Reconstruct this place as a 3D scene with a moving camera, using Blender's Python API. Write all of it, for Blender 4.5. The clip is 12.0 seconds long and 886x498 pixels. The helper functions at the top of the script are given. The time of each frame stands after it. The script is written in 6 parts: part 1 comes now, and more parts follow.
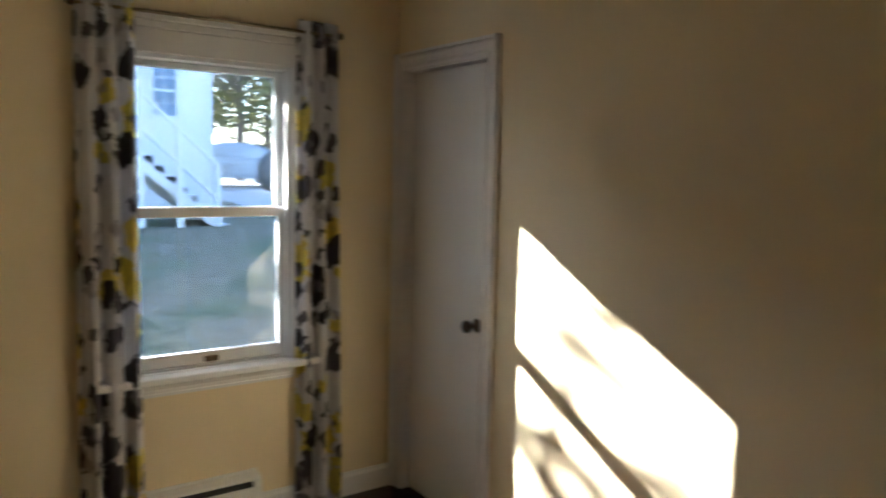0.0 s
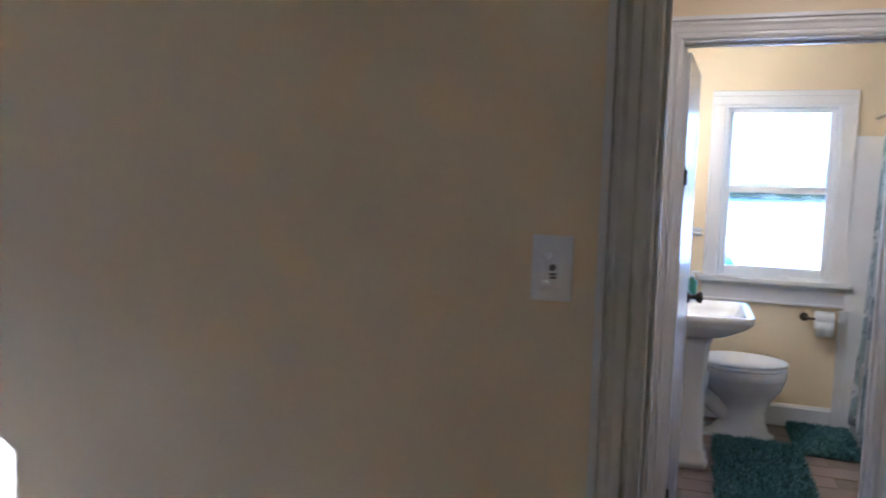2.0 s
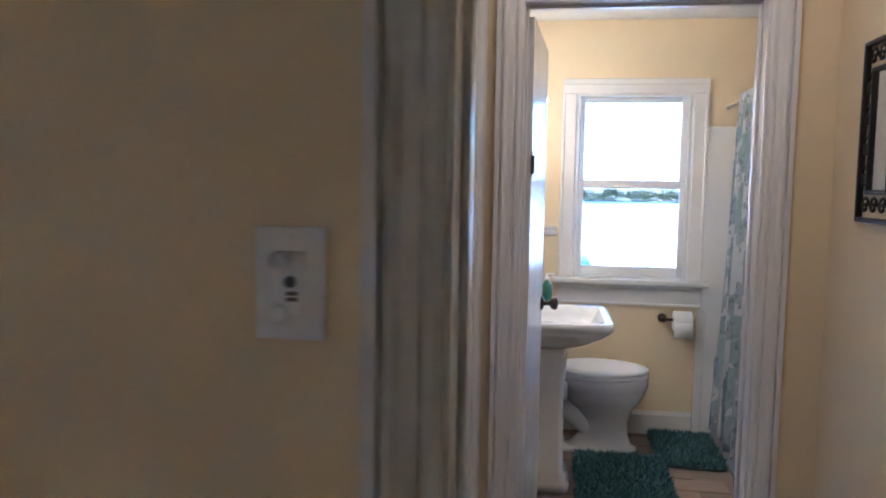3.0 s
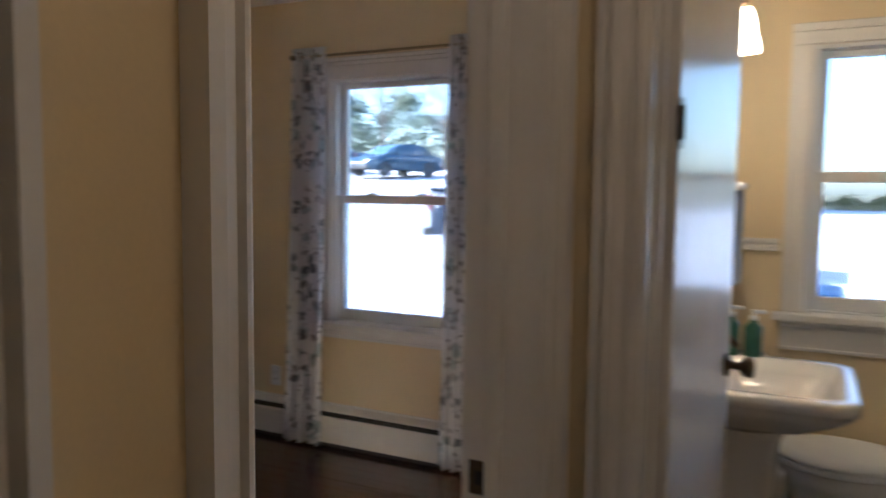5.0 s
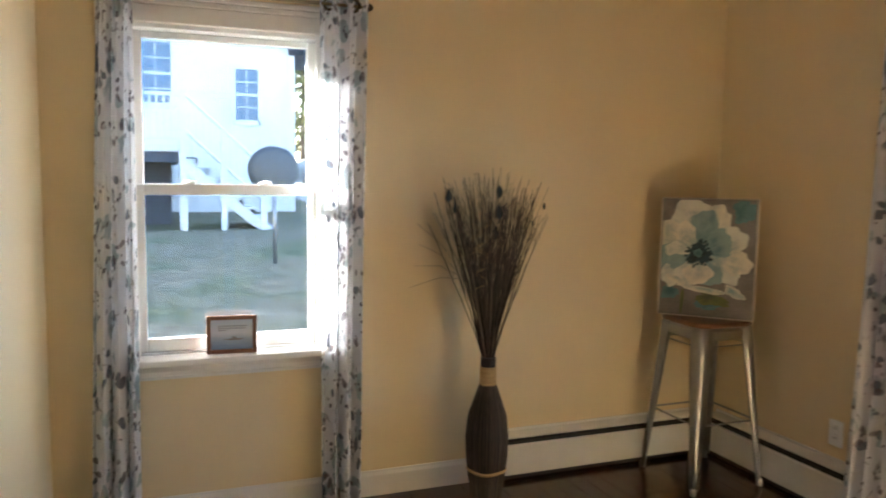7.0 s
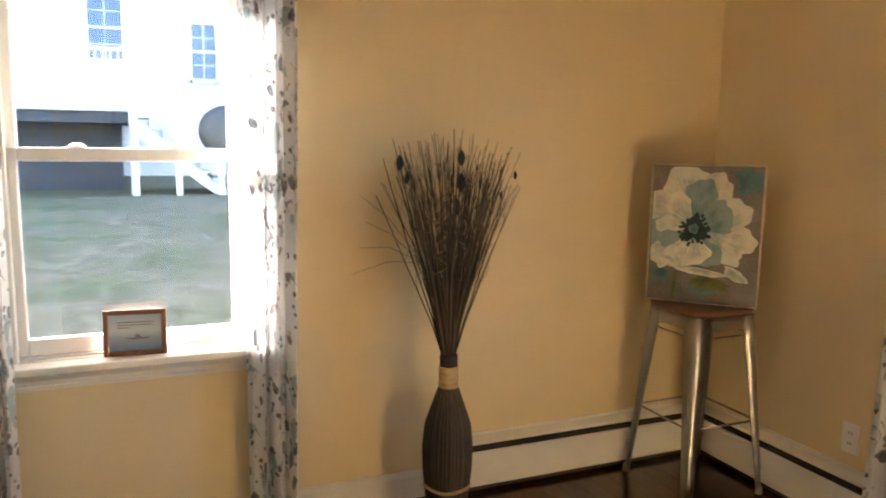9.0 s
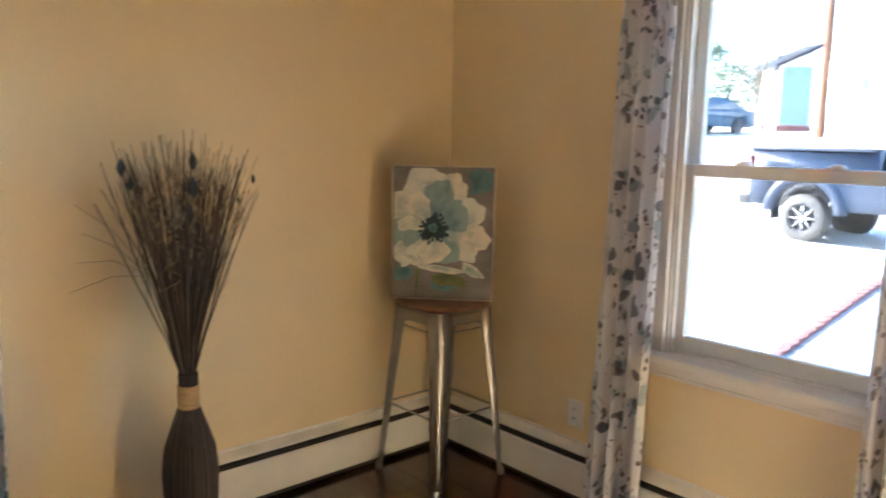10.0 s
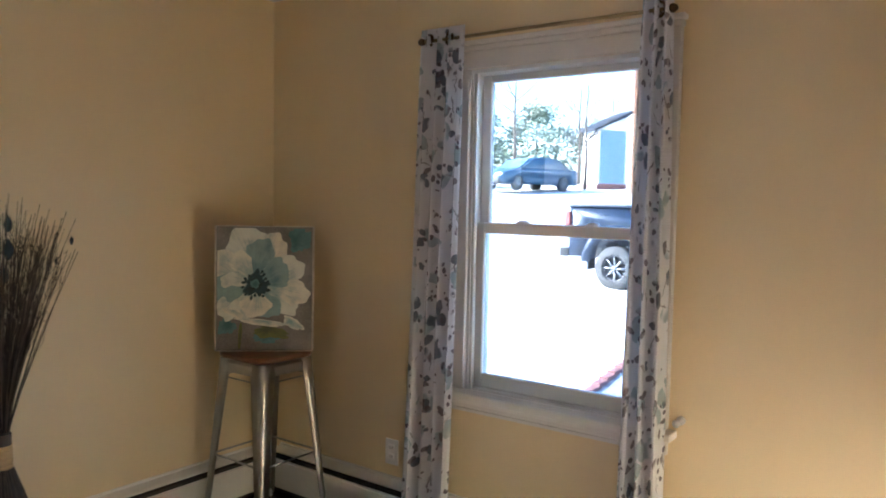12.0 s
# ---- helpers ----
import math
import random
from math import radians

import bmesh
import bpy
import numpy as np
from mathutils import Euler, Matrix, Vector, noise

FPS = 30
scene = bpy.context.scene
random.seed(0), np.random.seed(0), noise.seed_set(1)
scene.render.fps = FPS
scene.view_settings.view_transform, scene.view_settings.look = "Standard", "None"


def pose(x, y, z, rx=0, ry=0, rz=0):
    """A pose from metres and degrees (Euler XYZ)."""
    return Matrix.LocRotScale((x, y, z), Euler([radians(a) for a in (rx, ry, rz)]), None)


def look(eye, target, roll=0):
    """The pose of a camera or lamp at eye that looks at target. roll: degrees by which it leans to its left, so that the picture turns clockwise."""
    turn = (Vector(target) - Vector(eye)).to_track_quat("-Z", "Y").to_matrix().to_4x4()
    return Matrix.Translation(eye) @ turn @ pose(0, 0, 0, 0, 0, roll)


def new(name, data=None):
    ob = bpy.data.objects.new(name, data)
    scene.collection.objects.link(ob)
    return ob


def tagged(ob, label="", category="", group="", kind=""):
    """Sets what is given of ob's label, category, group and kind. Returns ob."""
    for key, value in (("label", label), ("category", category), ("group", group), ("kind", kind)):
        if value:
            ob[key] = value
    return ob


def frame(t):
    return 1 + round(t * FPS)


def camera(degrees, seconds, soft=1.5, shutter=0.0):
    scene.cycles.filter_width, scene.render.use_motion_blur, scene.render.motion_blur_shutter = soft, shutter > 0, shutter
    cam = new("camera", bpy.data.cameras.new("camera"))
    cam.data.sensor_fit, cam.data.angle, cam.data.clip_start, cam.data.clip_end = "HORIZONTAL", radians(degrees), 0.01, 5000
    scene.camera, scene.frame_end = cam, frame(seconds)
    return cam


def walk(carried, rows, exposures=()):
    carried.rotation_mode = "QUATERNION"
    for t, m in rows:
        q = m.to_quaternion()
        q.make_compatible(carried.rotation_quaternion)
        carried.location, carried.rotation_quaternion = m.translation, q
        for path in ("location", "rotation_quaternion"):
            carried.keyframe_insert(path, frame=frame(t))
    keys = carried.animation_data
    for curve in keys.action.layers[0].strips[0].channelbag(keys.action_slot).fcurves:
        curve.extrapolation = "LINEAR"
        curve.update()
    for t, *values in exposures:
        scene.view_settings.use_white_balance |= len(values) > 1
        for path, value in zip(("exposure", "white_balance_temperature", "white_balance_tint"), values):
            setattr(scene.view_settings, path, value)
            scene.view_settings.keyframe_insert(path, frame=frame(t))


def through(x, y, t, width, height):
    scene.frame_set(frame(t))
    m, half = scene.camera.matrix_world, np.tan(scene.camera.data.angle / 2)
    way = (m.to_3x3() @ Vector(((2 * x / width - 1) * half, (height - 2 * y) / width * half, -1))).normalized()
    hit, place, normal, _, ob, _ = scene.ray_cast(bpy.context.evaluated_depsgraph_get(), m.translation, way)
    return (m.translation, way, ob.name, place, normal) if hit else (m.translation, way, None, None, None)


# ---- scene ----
# the walk: seconds, eye, target, roll
PATH = [
    (0, (3.135, -5.744, 1.579), (1.511, -4.594, 1.373), 1.2),
    (0.5, (3.17, -5.688, 1.564), (1.804, -4.24, 1.366), 1.5),
    (1, (3.364, -5.421, 1.545), (2.254, -3.768, 1.362), 1.3),
    (1.5, (3.401, -5.300, 1.553), (2.594, -3.480, 1.362), 1.0),
    (2, (3.407, -5.120, 1.542), (2.767, -3.236, 1.342), 1.5),
    (2.5, (3.376, -4.862, 1.518), (2.972, -2.910, 1.339), 0.9),
    (2.7, (3.393, -4.736, 1.504), (3.082, -2.768, 1.324), 1.1),
    (4.3, (3.596, -3.774, 1.441), (3.309, -1.8, 1.29), 0.7),
    (4.6, (3.607, -3.625, 1.435), (3.071, -1.704, 1.285), 0.8),
    (5, (3.573, -3.401, 1.428), (2.682, -1.618, 1.269), 0.6),
    (5.5, (3.464, -3.142, 1.413), (2.172, -1.622, 1.268), 0.6),
    (6, (3.385, -2.931, 1.399), (1.85, -1.657, 1.255), 0.7),
    (6.5, (3.292, -2.774, 1.432), (1.535, -1.832, 1.27), 0.7),
    (7, (3.171, -2.728, 1.425), (1.308, -2.025, 1.238), 0.7),
    (7.2, (3.112, -2.714, 1.419), (1.238, -2.045, 1.218), 0.7),
    (9, (2.688, -2.468, 1.427), (0.864, -1.698, 1.143), 0.8),
    (9.5, (2.65, -2.437, 1.436), (1.006, -1.335, 1.148), 1.1),
    (10, (2.648, -2.421, 1.454), (1.178, -1.096, 1.168), 1.2),
    (10.5, (2.674, -2.411, 1.498), (1.342, -0.942, 1.239), 1.3),
    (11, (2.721, -2.407, 1.499), (1.509, -0.828, 1.3), 1.4),
    (11.5, (2.819, -2.432, 1.472), (1.656, -0.811, 1.331), 1.3),
    (12, (2.94, -2.549, 1.477), (1.758, -0.941, 1.348), 1.1),
]
cam = camera(61.0, 12.0, soft=1.8, shutter=0.5)
walk(cam, [(t, look(eye, target, roll)) for t, eye, target, roll in PATH],
     [(0.0, 4.55, 5500, 10), (0.5, 4.6, 5600, 12), (1.0, 4.75, 4800, 13), (1.6, 5.4, 4150, 14), (2.7, 5.5, 4300, 17), (4.3, 4.0, 4850, 11), (5.2, 4.4, 5250, 14),
      (5.7, 5.2, 4600, 10), (6.3, 5.3, 5250, 8), (7.2, 5.0, 6400, 10), (9.0, 5.35, 7200, 13), (10.0, 5.4, 6100, 11), (11.0, 5.1, 5500, 9), (12.0, 4.85, 5300, 9)])

# world, sun
SUN_WAY = Vector((1.63, 1.0, -0.859)).normalized()
world = bpy.data.worlds.new("world")
scene.world = world
world.use_nodes = True
sky = world.node_tree.nodes.new("ShaderNodeTexSky")
sky.sky_type, sky.sun_disc = "NISHITA", False
sky.sun_elevation, sky.sun_rotation = radians(24.2), radians(238.5)
sky.air_density, sky.dust_density = 1.0, 1.5
world.node_tree.links.new(sky.outputs[0], world.node_tree.nodes["Background"].inputs[0])
world.node_tree.nodes["Background"].inputs[1].default_value = 0.15
sun = new("sun", bpy.data.lights.new("sun", "SUN"))
sun.data.energy, sun.data.angle, sun.data.color = 5.0, radians(0.5), (1.0, 0.93, 0.82)
sun.matrix_world = look((-20, -20, 15), Vector((-20, -20, 15)) + SUN_WAY)


# ---- materials ----
def tree_of(name):
    m = bpy.data.materials.new(name)
    m.use_nodes = True
    return m, m.node_tree, m.node_tree.nodes["Principled BSDF"]


def node(nt, kind, **inputs):
    n = nt.nodes.new(kind)
    for k, v in inputs.items():
        n.inputs[k.replace("_", " ")].default_value = v
    return n


def ramp(nt, src, stops):
    r = nt.nodes.new("ShaderNodeValToRGB")
    while len(r.color_ramp.elements) < len(stops):
        r.color_ramp.elements.new(0.5)
    for e, (p, c) in zip(r.color_ramp.elements, stops):
        e.position, e.color = p, (*c, 1)
    nt.links.new(src, r.inputs[0])
    return r.outputs[0]


def mixc(nt, fac, a, b, how="MIX"):
    n = nt.nodes.new("ShaderNodeMix")
    n.data_type, n.blend_type = "RGBA", how
    for sock, v in ((n.inputs[0], fac), (n.inputs[6], a), (n.inputs[7], b)):
        if isinstance(v, (int, float)):
            sock.default_value = v
        elif isinstance(v, tuple):
            sock.default_value = (*v, 1)
        else:
            nt.links.new(v, sock)
    return n.outputs[2]


def math_node(nt, op, a, b=0.0, clamp=False):
    n = nt.nodes.new("ShaderNodeMath")
    n.operation, n.use_clamp = op, clamp
    for sock, v in zip(n.inputs, (a, b)):
        if isinstance(v, (int, float)):
            sock.default_value = v
        else:
            nt.links.new(v, sock)
    return n.outputs[0]


def noise_of(nt, scale, detail=4.0, vec=None, rough=0.5, stretch=None):
    n = node(nt, "ShaderNodeTexNoise", Scale=scale, Detail=detail, Roughness=rough)
    if vec is None:
        vec = nt.nodes.new("ShaderNodeTexCoord").outputs["Object"]
    if stretch:
        mp = nt.nodes.new("ShaderNodeMapping")
        mp.inputs["Scale"].default_value = stretch
        nt.links.new(vec, mp.inputs[0])
        vec = mp.outputs[0]
    nt.links.new(vec, n.inputs["Vector"])
    return n.outputs["Fac"]


def bump_to(nt, bsdf, height, strength, dist=0.002):
    b = node(nt, "ShaderNodeBump", Strength=strength, Distance=dist)
    nt.links.new(height, b.inputs["Height"])
    nt.links.new(b.outputs[0], bsdf.inputs["Normal"])


def surface(name, c, rough=0.5, var=0.12, scale=6.0, fine=120.0, bump=0.1, metal=0.0, stretch=None, coat=0.0, sheen=0.0, random_tint=0.0):
    m, nt, b = tree_of(name)
    dark = tuple(v * (1 - var) for v in c)
    lite = tuple(min(1, v * (1 + var)) for v in c)
    big = noise_of(nt, scale, 5.0, stretch=stretch)
    small = noise_of(nt, fine, 3.0, stretch=stretch)
    f = math_node(nt, "ADD", math_node(nt, "MULTIPLY", big, 0.65), math_node(nt, "MULTIPLY", small, 0.35))
    col = ramp(nt, f, [(0.3, dark), (0.7, lite)])
    if random_tint:
        info = nt.nodes.new("ShaderNodeObjectInfo")
        col = mixc(nt, random_tint, col, ramp(nt, info.outputs["Random"], [(0.0, tuple(v * 0.55 for v in c)), (1.0, tuple(min(1, v * 1.5) for v in c))]))
    nt.links.new(col, b.inputs["Base Color"])
    rr = math_node(nt, "ADD", math_node(nt, "MULTIPLY", big, 0.16), max(0.02, rough - 0.08))
    nt.links.new(rr, b.inputs["Roughness"])
    b.inputs["Metallic"].default_value = metal
    b.inputs["Coat Weight"].default_value = coat
    b.inputs["Sheen Weight"].default_value = sheen
    if bump:
        bump_to(nt, b, f, bump)
    return m


M_WALL = surface("cream_wall_paint", (0.775, 0.638, 0.402), 0.55, 0.05, 2.2, 260, 0.12)
M_CEIL = surface("ceiling_paint", (0.86, 0.85, 0.83), 0.8, 0.03, 2.0, 200, 0.15)
M_TRIM = surface("white_trim_paint", (0.75, 0.725, 0.69), 0.32, 0.04, 5, 90, 0.05)
M_DOOR = surface("white_door_paint", (0.79, 0.77, 0.74), 0.3, 0.025, 2, 60, 0.02)
M_VINYL = surface("white_vinyl", (0.75, 0.75, 0.735), 0.35, 0.02, 6, 60, 0.02)
M_HEATER = surface("enamelled_steel_white", (0.78, 0.76, 0.71), 0.4, 0.05, 8, 100, 0.03)
# Near-black: the shade in the slot and toe gap is in the colour.
M_FINSHADE = surface("dark_heater_gap_shade", (0.03, 0.028, 0.026), 0.7, 0.2)
M_FLOOR = surface("dark_stained_oak", (0.072, 0.030, 0.017), 0.22, 0.35, 3.0, 40, 0.12, stretch=(1, 14, 14), coat=0.25, random_tint=0.35)
M_SUBFLOOR = surface("subfloor", (0.02, 0.012, 0.008), 0.8, 0.2)
M_TILE = surface("brown_slate_tile", (0.27, 0.19, 0.145), 0.38, 0.25, 7, 70, 0.25, random_tint=0.3)
M_GROUT = surface("grout", (0.24, 0.2, 0.16), 0.9, 0.15, 30, 200, 0.2)
M_STEEL = surface("brushed_galvanised_steel", (0.36, 0.35, 0.34), 0.38, 0.08, 5, 60, 0.01, metal=1.0)
M_CHROME = surface("chrome", (0.75, 0.75, 0.76), 0.12, 0.05, 8, 50, 0.0, metal=1.0)
M_BRONZE = surface("aged_bronze", (0.10, 0.075, 0.05), 0.35, 0.2, 30, 150, 0.05, metal=0.9)
M_ROD = surface("antique_brass_rod", (0.34, 0.27, 0.17), 0.35, 0.15, 20, 100, 0.03, metal=0.9)
M_IRON = surface("black_wrought_iron", (0.018, 0.015, 0.013), 0.45, 0.3, 20, 150, 0.2, metal=0.4)
M_SEAT = surface("walnut_stool_seat", (0.15, 0.072, 0.035), 0.36, 0.35, 3, 30, 0.1, stretch=(14, 1, 8), coat=0.2)
M_FRAMEWOOD = surface("reddish_wood_frame", (0.17, 0.066, 0.026), 0.35, 0.3, 8, 60, 0.08, stretch=(10, 2, 2))
M_REED = surface("dark_reed", (0.030, 0.022, 0.018), 0.55, 0.85, 4.5, 14, 0.25, stretch=(30, 30, 0.5))
M_TWIG = surface("dry_twig", (0.10, 0.078, 0.058), 0.75, 0.5, 9, 60, 0.1)
M_RAFFIA = surface("tan_raffia", (0.50, 0.33, 0.15), 0.8, 0.3, 20, 160, 0.4, stretch=(1, 1, 20))
M_BUD = surface("dark_teal_bud", (0.02, 0.035, 0.038), 0.7, 0.3, 40, 150, 0.2)
M_PORCELAIN = surface("white_porcelain", (0.80, 0.78, 0.75), 0.09, 0.02, 3, 20, 0.0, coat=0.4)
M_PLASTIC = surface("white_plastic", (0.84, 0.84, 0.83), 0.35, 0.03, 10, 60, 0.0)
M_GREYINK = surface("grey_print", (0.16, 0.15, 0.15), 0.6, 0.1)
M_RUG = surface("teal_shag", (0.040, 0.125, 0.122), 0.9, 0.55, 12, 60, 0.3, sheen=0.3)
M_PAPER = surface("toilet_paper", (0.82, 0.80, 0.77), 0.9, 0.03, 30, 200, 0.2)
M_SOAP = surface("green_soap", (0.04, 0.14, 0.09), 0.3, 0.2, 30)
M_TOWEL = surface("grey_towel", (0.17, 0.17, 0.165), 0.95, 0.2, 30, 300, 0.5, sheen=0.4)
M_SILVER = surface("silver_leaf_edge", (0.60, 0.53, 0.43), 0.42, 0.35, 25, 120, 0.2, metal=0.6)
M_CANVAS = surface("painted_grey_teal_canvas", (0.20, 0.185, 0.165), 0.7, 0.45, 7, 120, 0.35)
M_MIRROR = surface("mirror_silver", (0.86, 0.86, 0.86), 0.03, 0.0, 3, 20, 0.0, metal=1.0)


def strands(name, dark, mid, lite, rough=0.8, sheen=0.0):
    """Loose strands, each with a tone of its own."""
    m, nt, b = tree_of(name)
    geo = nt.nodes.new("ShaderNodeNewGeometry")
    tone = ramp(nt, geo.outputs["Random Per Island"], [(0.0, dark), (0.55, mid), (1.0, lite)])
    blot = noise_of(nt, 30.0, 3.0)
    nt.links.new(mixc(nt, math_node(nt, "MULTIPLY", blot, 0.5), tone, dark), b.inputs["Base Color"])
    b.inputs["Roughness"].default_value = rough
    b.inputs["Sheen Weight"].default_value = sheen
    return m


M_TWIGS = strands("mixed_dry_twigs", (0.016, 0.012, 0.010), (0.060, 0.044, 0.032), (0.24, 0.185, 0.13))
M_SHAG = strands("teal_shag_strands", (0.030, 0.085, 0.088), (0.085, 0.205, 0.198), (0.24, 0.38, 0.36), 0.9, 0.3)


def lawn_material():
    """Patchy winter grass: green tufts, straw and bare brown spots."""
    m, nt, b = tree_of("winter_lawn")
    blades = noise_of(nt, 48.0, 7.0, rough=0.8)
    clumps = noise_of(nt, 5.0, 5.0, rough=0.65)
    patches = noise_of(nt, 0.9, 4.0)
    f = math_node(nt, "ADD", math_node(nt, "MULTIPLY", blades, 0.6), math_node(nt, "MULTIPLY", clumps, 0.4))
    green = ramp(nt, f, [(0.37, (0.075, 0.098, 0.052)), (0.5, (0.165, 0.182, 0.105)), (0.63, (0.35, 0.35, 0.235))])
    straw = ramp(nt, f, [(0.37, (0.12, 0.105, 0.072)), (0.5, (0.25, 0.222, 0.155)), (0.63, (0.46, 0.415, 0.31))])
    nt.links.new(mixc(nt, ramp(nt, patches, [(0.36, (0, 0, 0)), (0.56, (1, 1, 1))]), green, straw), b.inputs["Base Color"])
    b.inputs["Roughness"].default_value = 0.95
    b.inputs["Specular IOR Level"].default_value = 0.1
    bump_to(nt, b, f, 0.6, 0.03)
    return m


M_GRASS = lawn_material()
M_DRIVE = surface("pale_concrete", (0.66, 0.64, 0.62), 0.85, 0.15, 0.7, 30, 0.2)
M_GRAVEL = surface("grey_gravel", (0.26, 0.26, 0.27), 0.9, 0.5, 20, 90, 0.5)
M_BRICKRED = surface("red_brick_edging", (0.22, 0.095, 0.085), 0.85, 0.3, 20, 90, 0.3)
M_SIDING = surface("white_clapboard", (0.82, 0.82, 0.81), 0.6, 0.05, 3, 40, 0.05)
M_BLUESIDE = surface("blue_clapboard", (0.20, 0.30, 0.44), 0.6, 0.08, 3, 40, 0.05)
M_ROOF = surface("dark_shingle_roof", (0.02, 0.024, 0.034), 0.85, 0.25, 3, 40, 0.3)
M_PALEROOF = surface("pale_grey_roof", (0.34, 0.35, 0.37), 0.85, 0.15, 3, 40, 0.3)
# Dark blue-grey: the shade under deck and wing is put into this colour.
M_SHADE = surface("dark_underside_shade", (0.085, 0.095, 0.12), 0.85, 0.35, 4, 40, 0.3)
M_DARKGLASS = surface("dark_window_glass", (0.012, 0.022, 0.038), 0.15, 0.2, 2, 10, 0.0)
# Lit copy of the dark glass: the sky's reflection is its blue base colour.
M_HOUSEGLASS = surface("sky_painted_window_glass", (0.11, 0.19, 0.30), 0.2, 0.2, 2, 10, 0.0)
M_RIMDARK = surface("dark_steel_rim", (0.05, 0.05, 0.055), 0.5, 0.2, 9, 60, 0.0)
M_DISH = surface("grey_dish", (0.10, 0.107, 0.115), 0.5, 0.1, 5, 40, 0.0)
M_BARK = surface("grey_bark", (0.12, 0.095, 0.075), 0.9, 0.4, 8, 60, 0.6, stretch=(4, 4, 1))
M_POLE = surface("orange_brown_pole", (0.12, 0.055, 0.028), 0.85, 0.3, 4, 60, 0.4, stretch=(10, 10, 1))
M_PINE = surface("pine_needles", (0.26, 0.30, 0.22), 0.9, 0.5, 3, 40, 0.3)
M_SHRUB = surface("yellow_green_foliage", (0.17, 0.16, 0.055), 0.9, 0.5, 3, 40, 0.3)
M_TRUCK = surface("dark_blue_car_paint", (0.016, 0.026, 0.048), 0.35, 0.1, 3, 30, 0.0, coat=0.25)
M_SEDAN = surface("blue_grey_car_paint", (0.040, 0.082, 0.125), 0.35, 0.1, 3, 30, 0.0, coat=0.3)
M_WHITECAR = surface("silver_car_paint", (0.55, 0.57, 0.58), 0.3, 0.05, 3, 30, 0.0, coat=0.6)
M_TYRE = surface("tyre_rubber", (0.06, 0.058, 0.056), 0.8, 0.2, 30, 120, 0.2)
M_ALLOY = surface("alloy_wheel", (0.33, 0.33, 0.34), 0.35, 0.1, 9, 60, 0.0, metal=0.8)
M_BLACKPART = surface("black_plastic_part", (0.015, 0.015, 0.016), 0.6, 0.2)
M_BLUEBIN = surface("blue_plastic_bin", (0.03, 0.11, 0.27), 0.45, 0.1)
M_REDTRIM = surface("red_shutter", (0.25, 0.06, 0.05), 0.7, 0.2)


def glass_material():
    m, nt, b = tree_of("window_glass")
    fr = node(nt, "ShaderNodeFresnel", IOR=1.45)
    tr = nt.nodes.new("ShaderNodeBsdfTransparent")
    tr.inputs[0].default_value = (0.41, 0.43, 0.45, 1)
    gl = node(nt, "ShaderNodeBsdfGlossy", Roughness=0.02)
    mx = nt.nodes.new("ShaderNodeMixShader")
    nt.links.new(fr.outputs[0], mx.inputs[0])
    nt.links.new(tr.outputs[0], mx.inputs[1])
    nt.links.new(gl.outputs[0], mx.inputs[2])
    nt.links.new(mx.outputs[0], nt.nodes["Material Output"].inputs[0])
    return m


M_GLASS = glass_material()


def lamp_glass(name, power):
    m, nt, b = tree_of(name)
    b.inputs["Base Color"].default_value = (0.9, 0.8, 0.62, 1)
    b.inputs["Emission Color"].default_value = (1.0, 0.80, 0.50, 1)
    b.inputs["Emission Strength"].default_value = power
    return m


M_LAMP = lamp_glass("lit_opal_shade", 1.3)
M_LAMP_DIM = lamp_glass("dim_opal_bowl", 0.25)


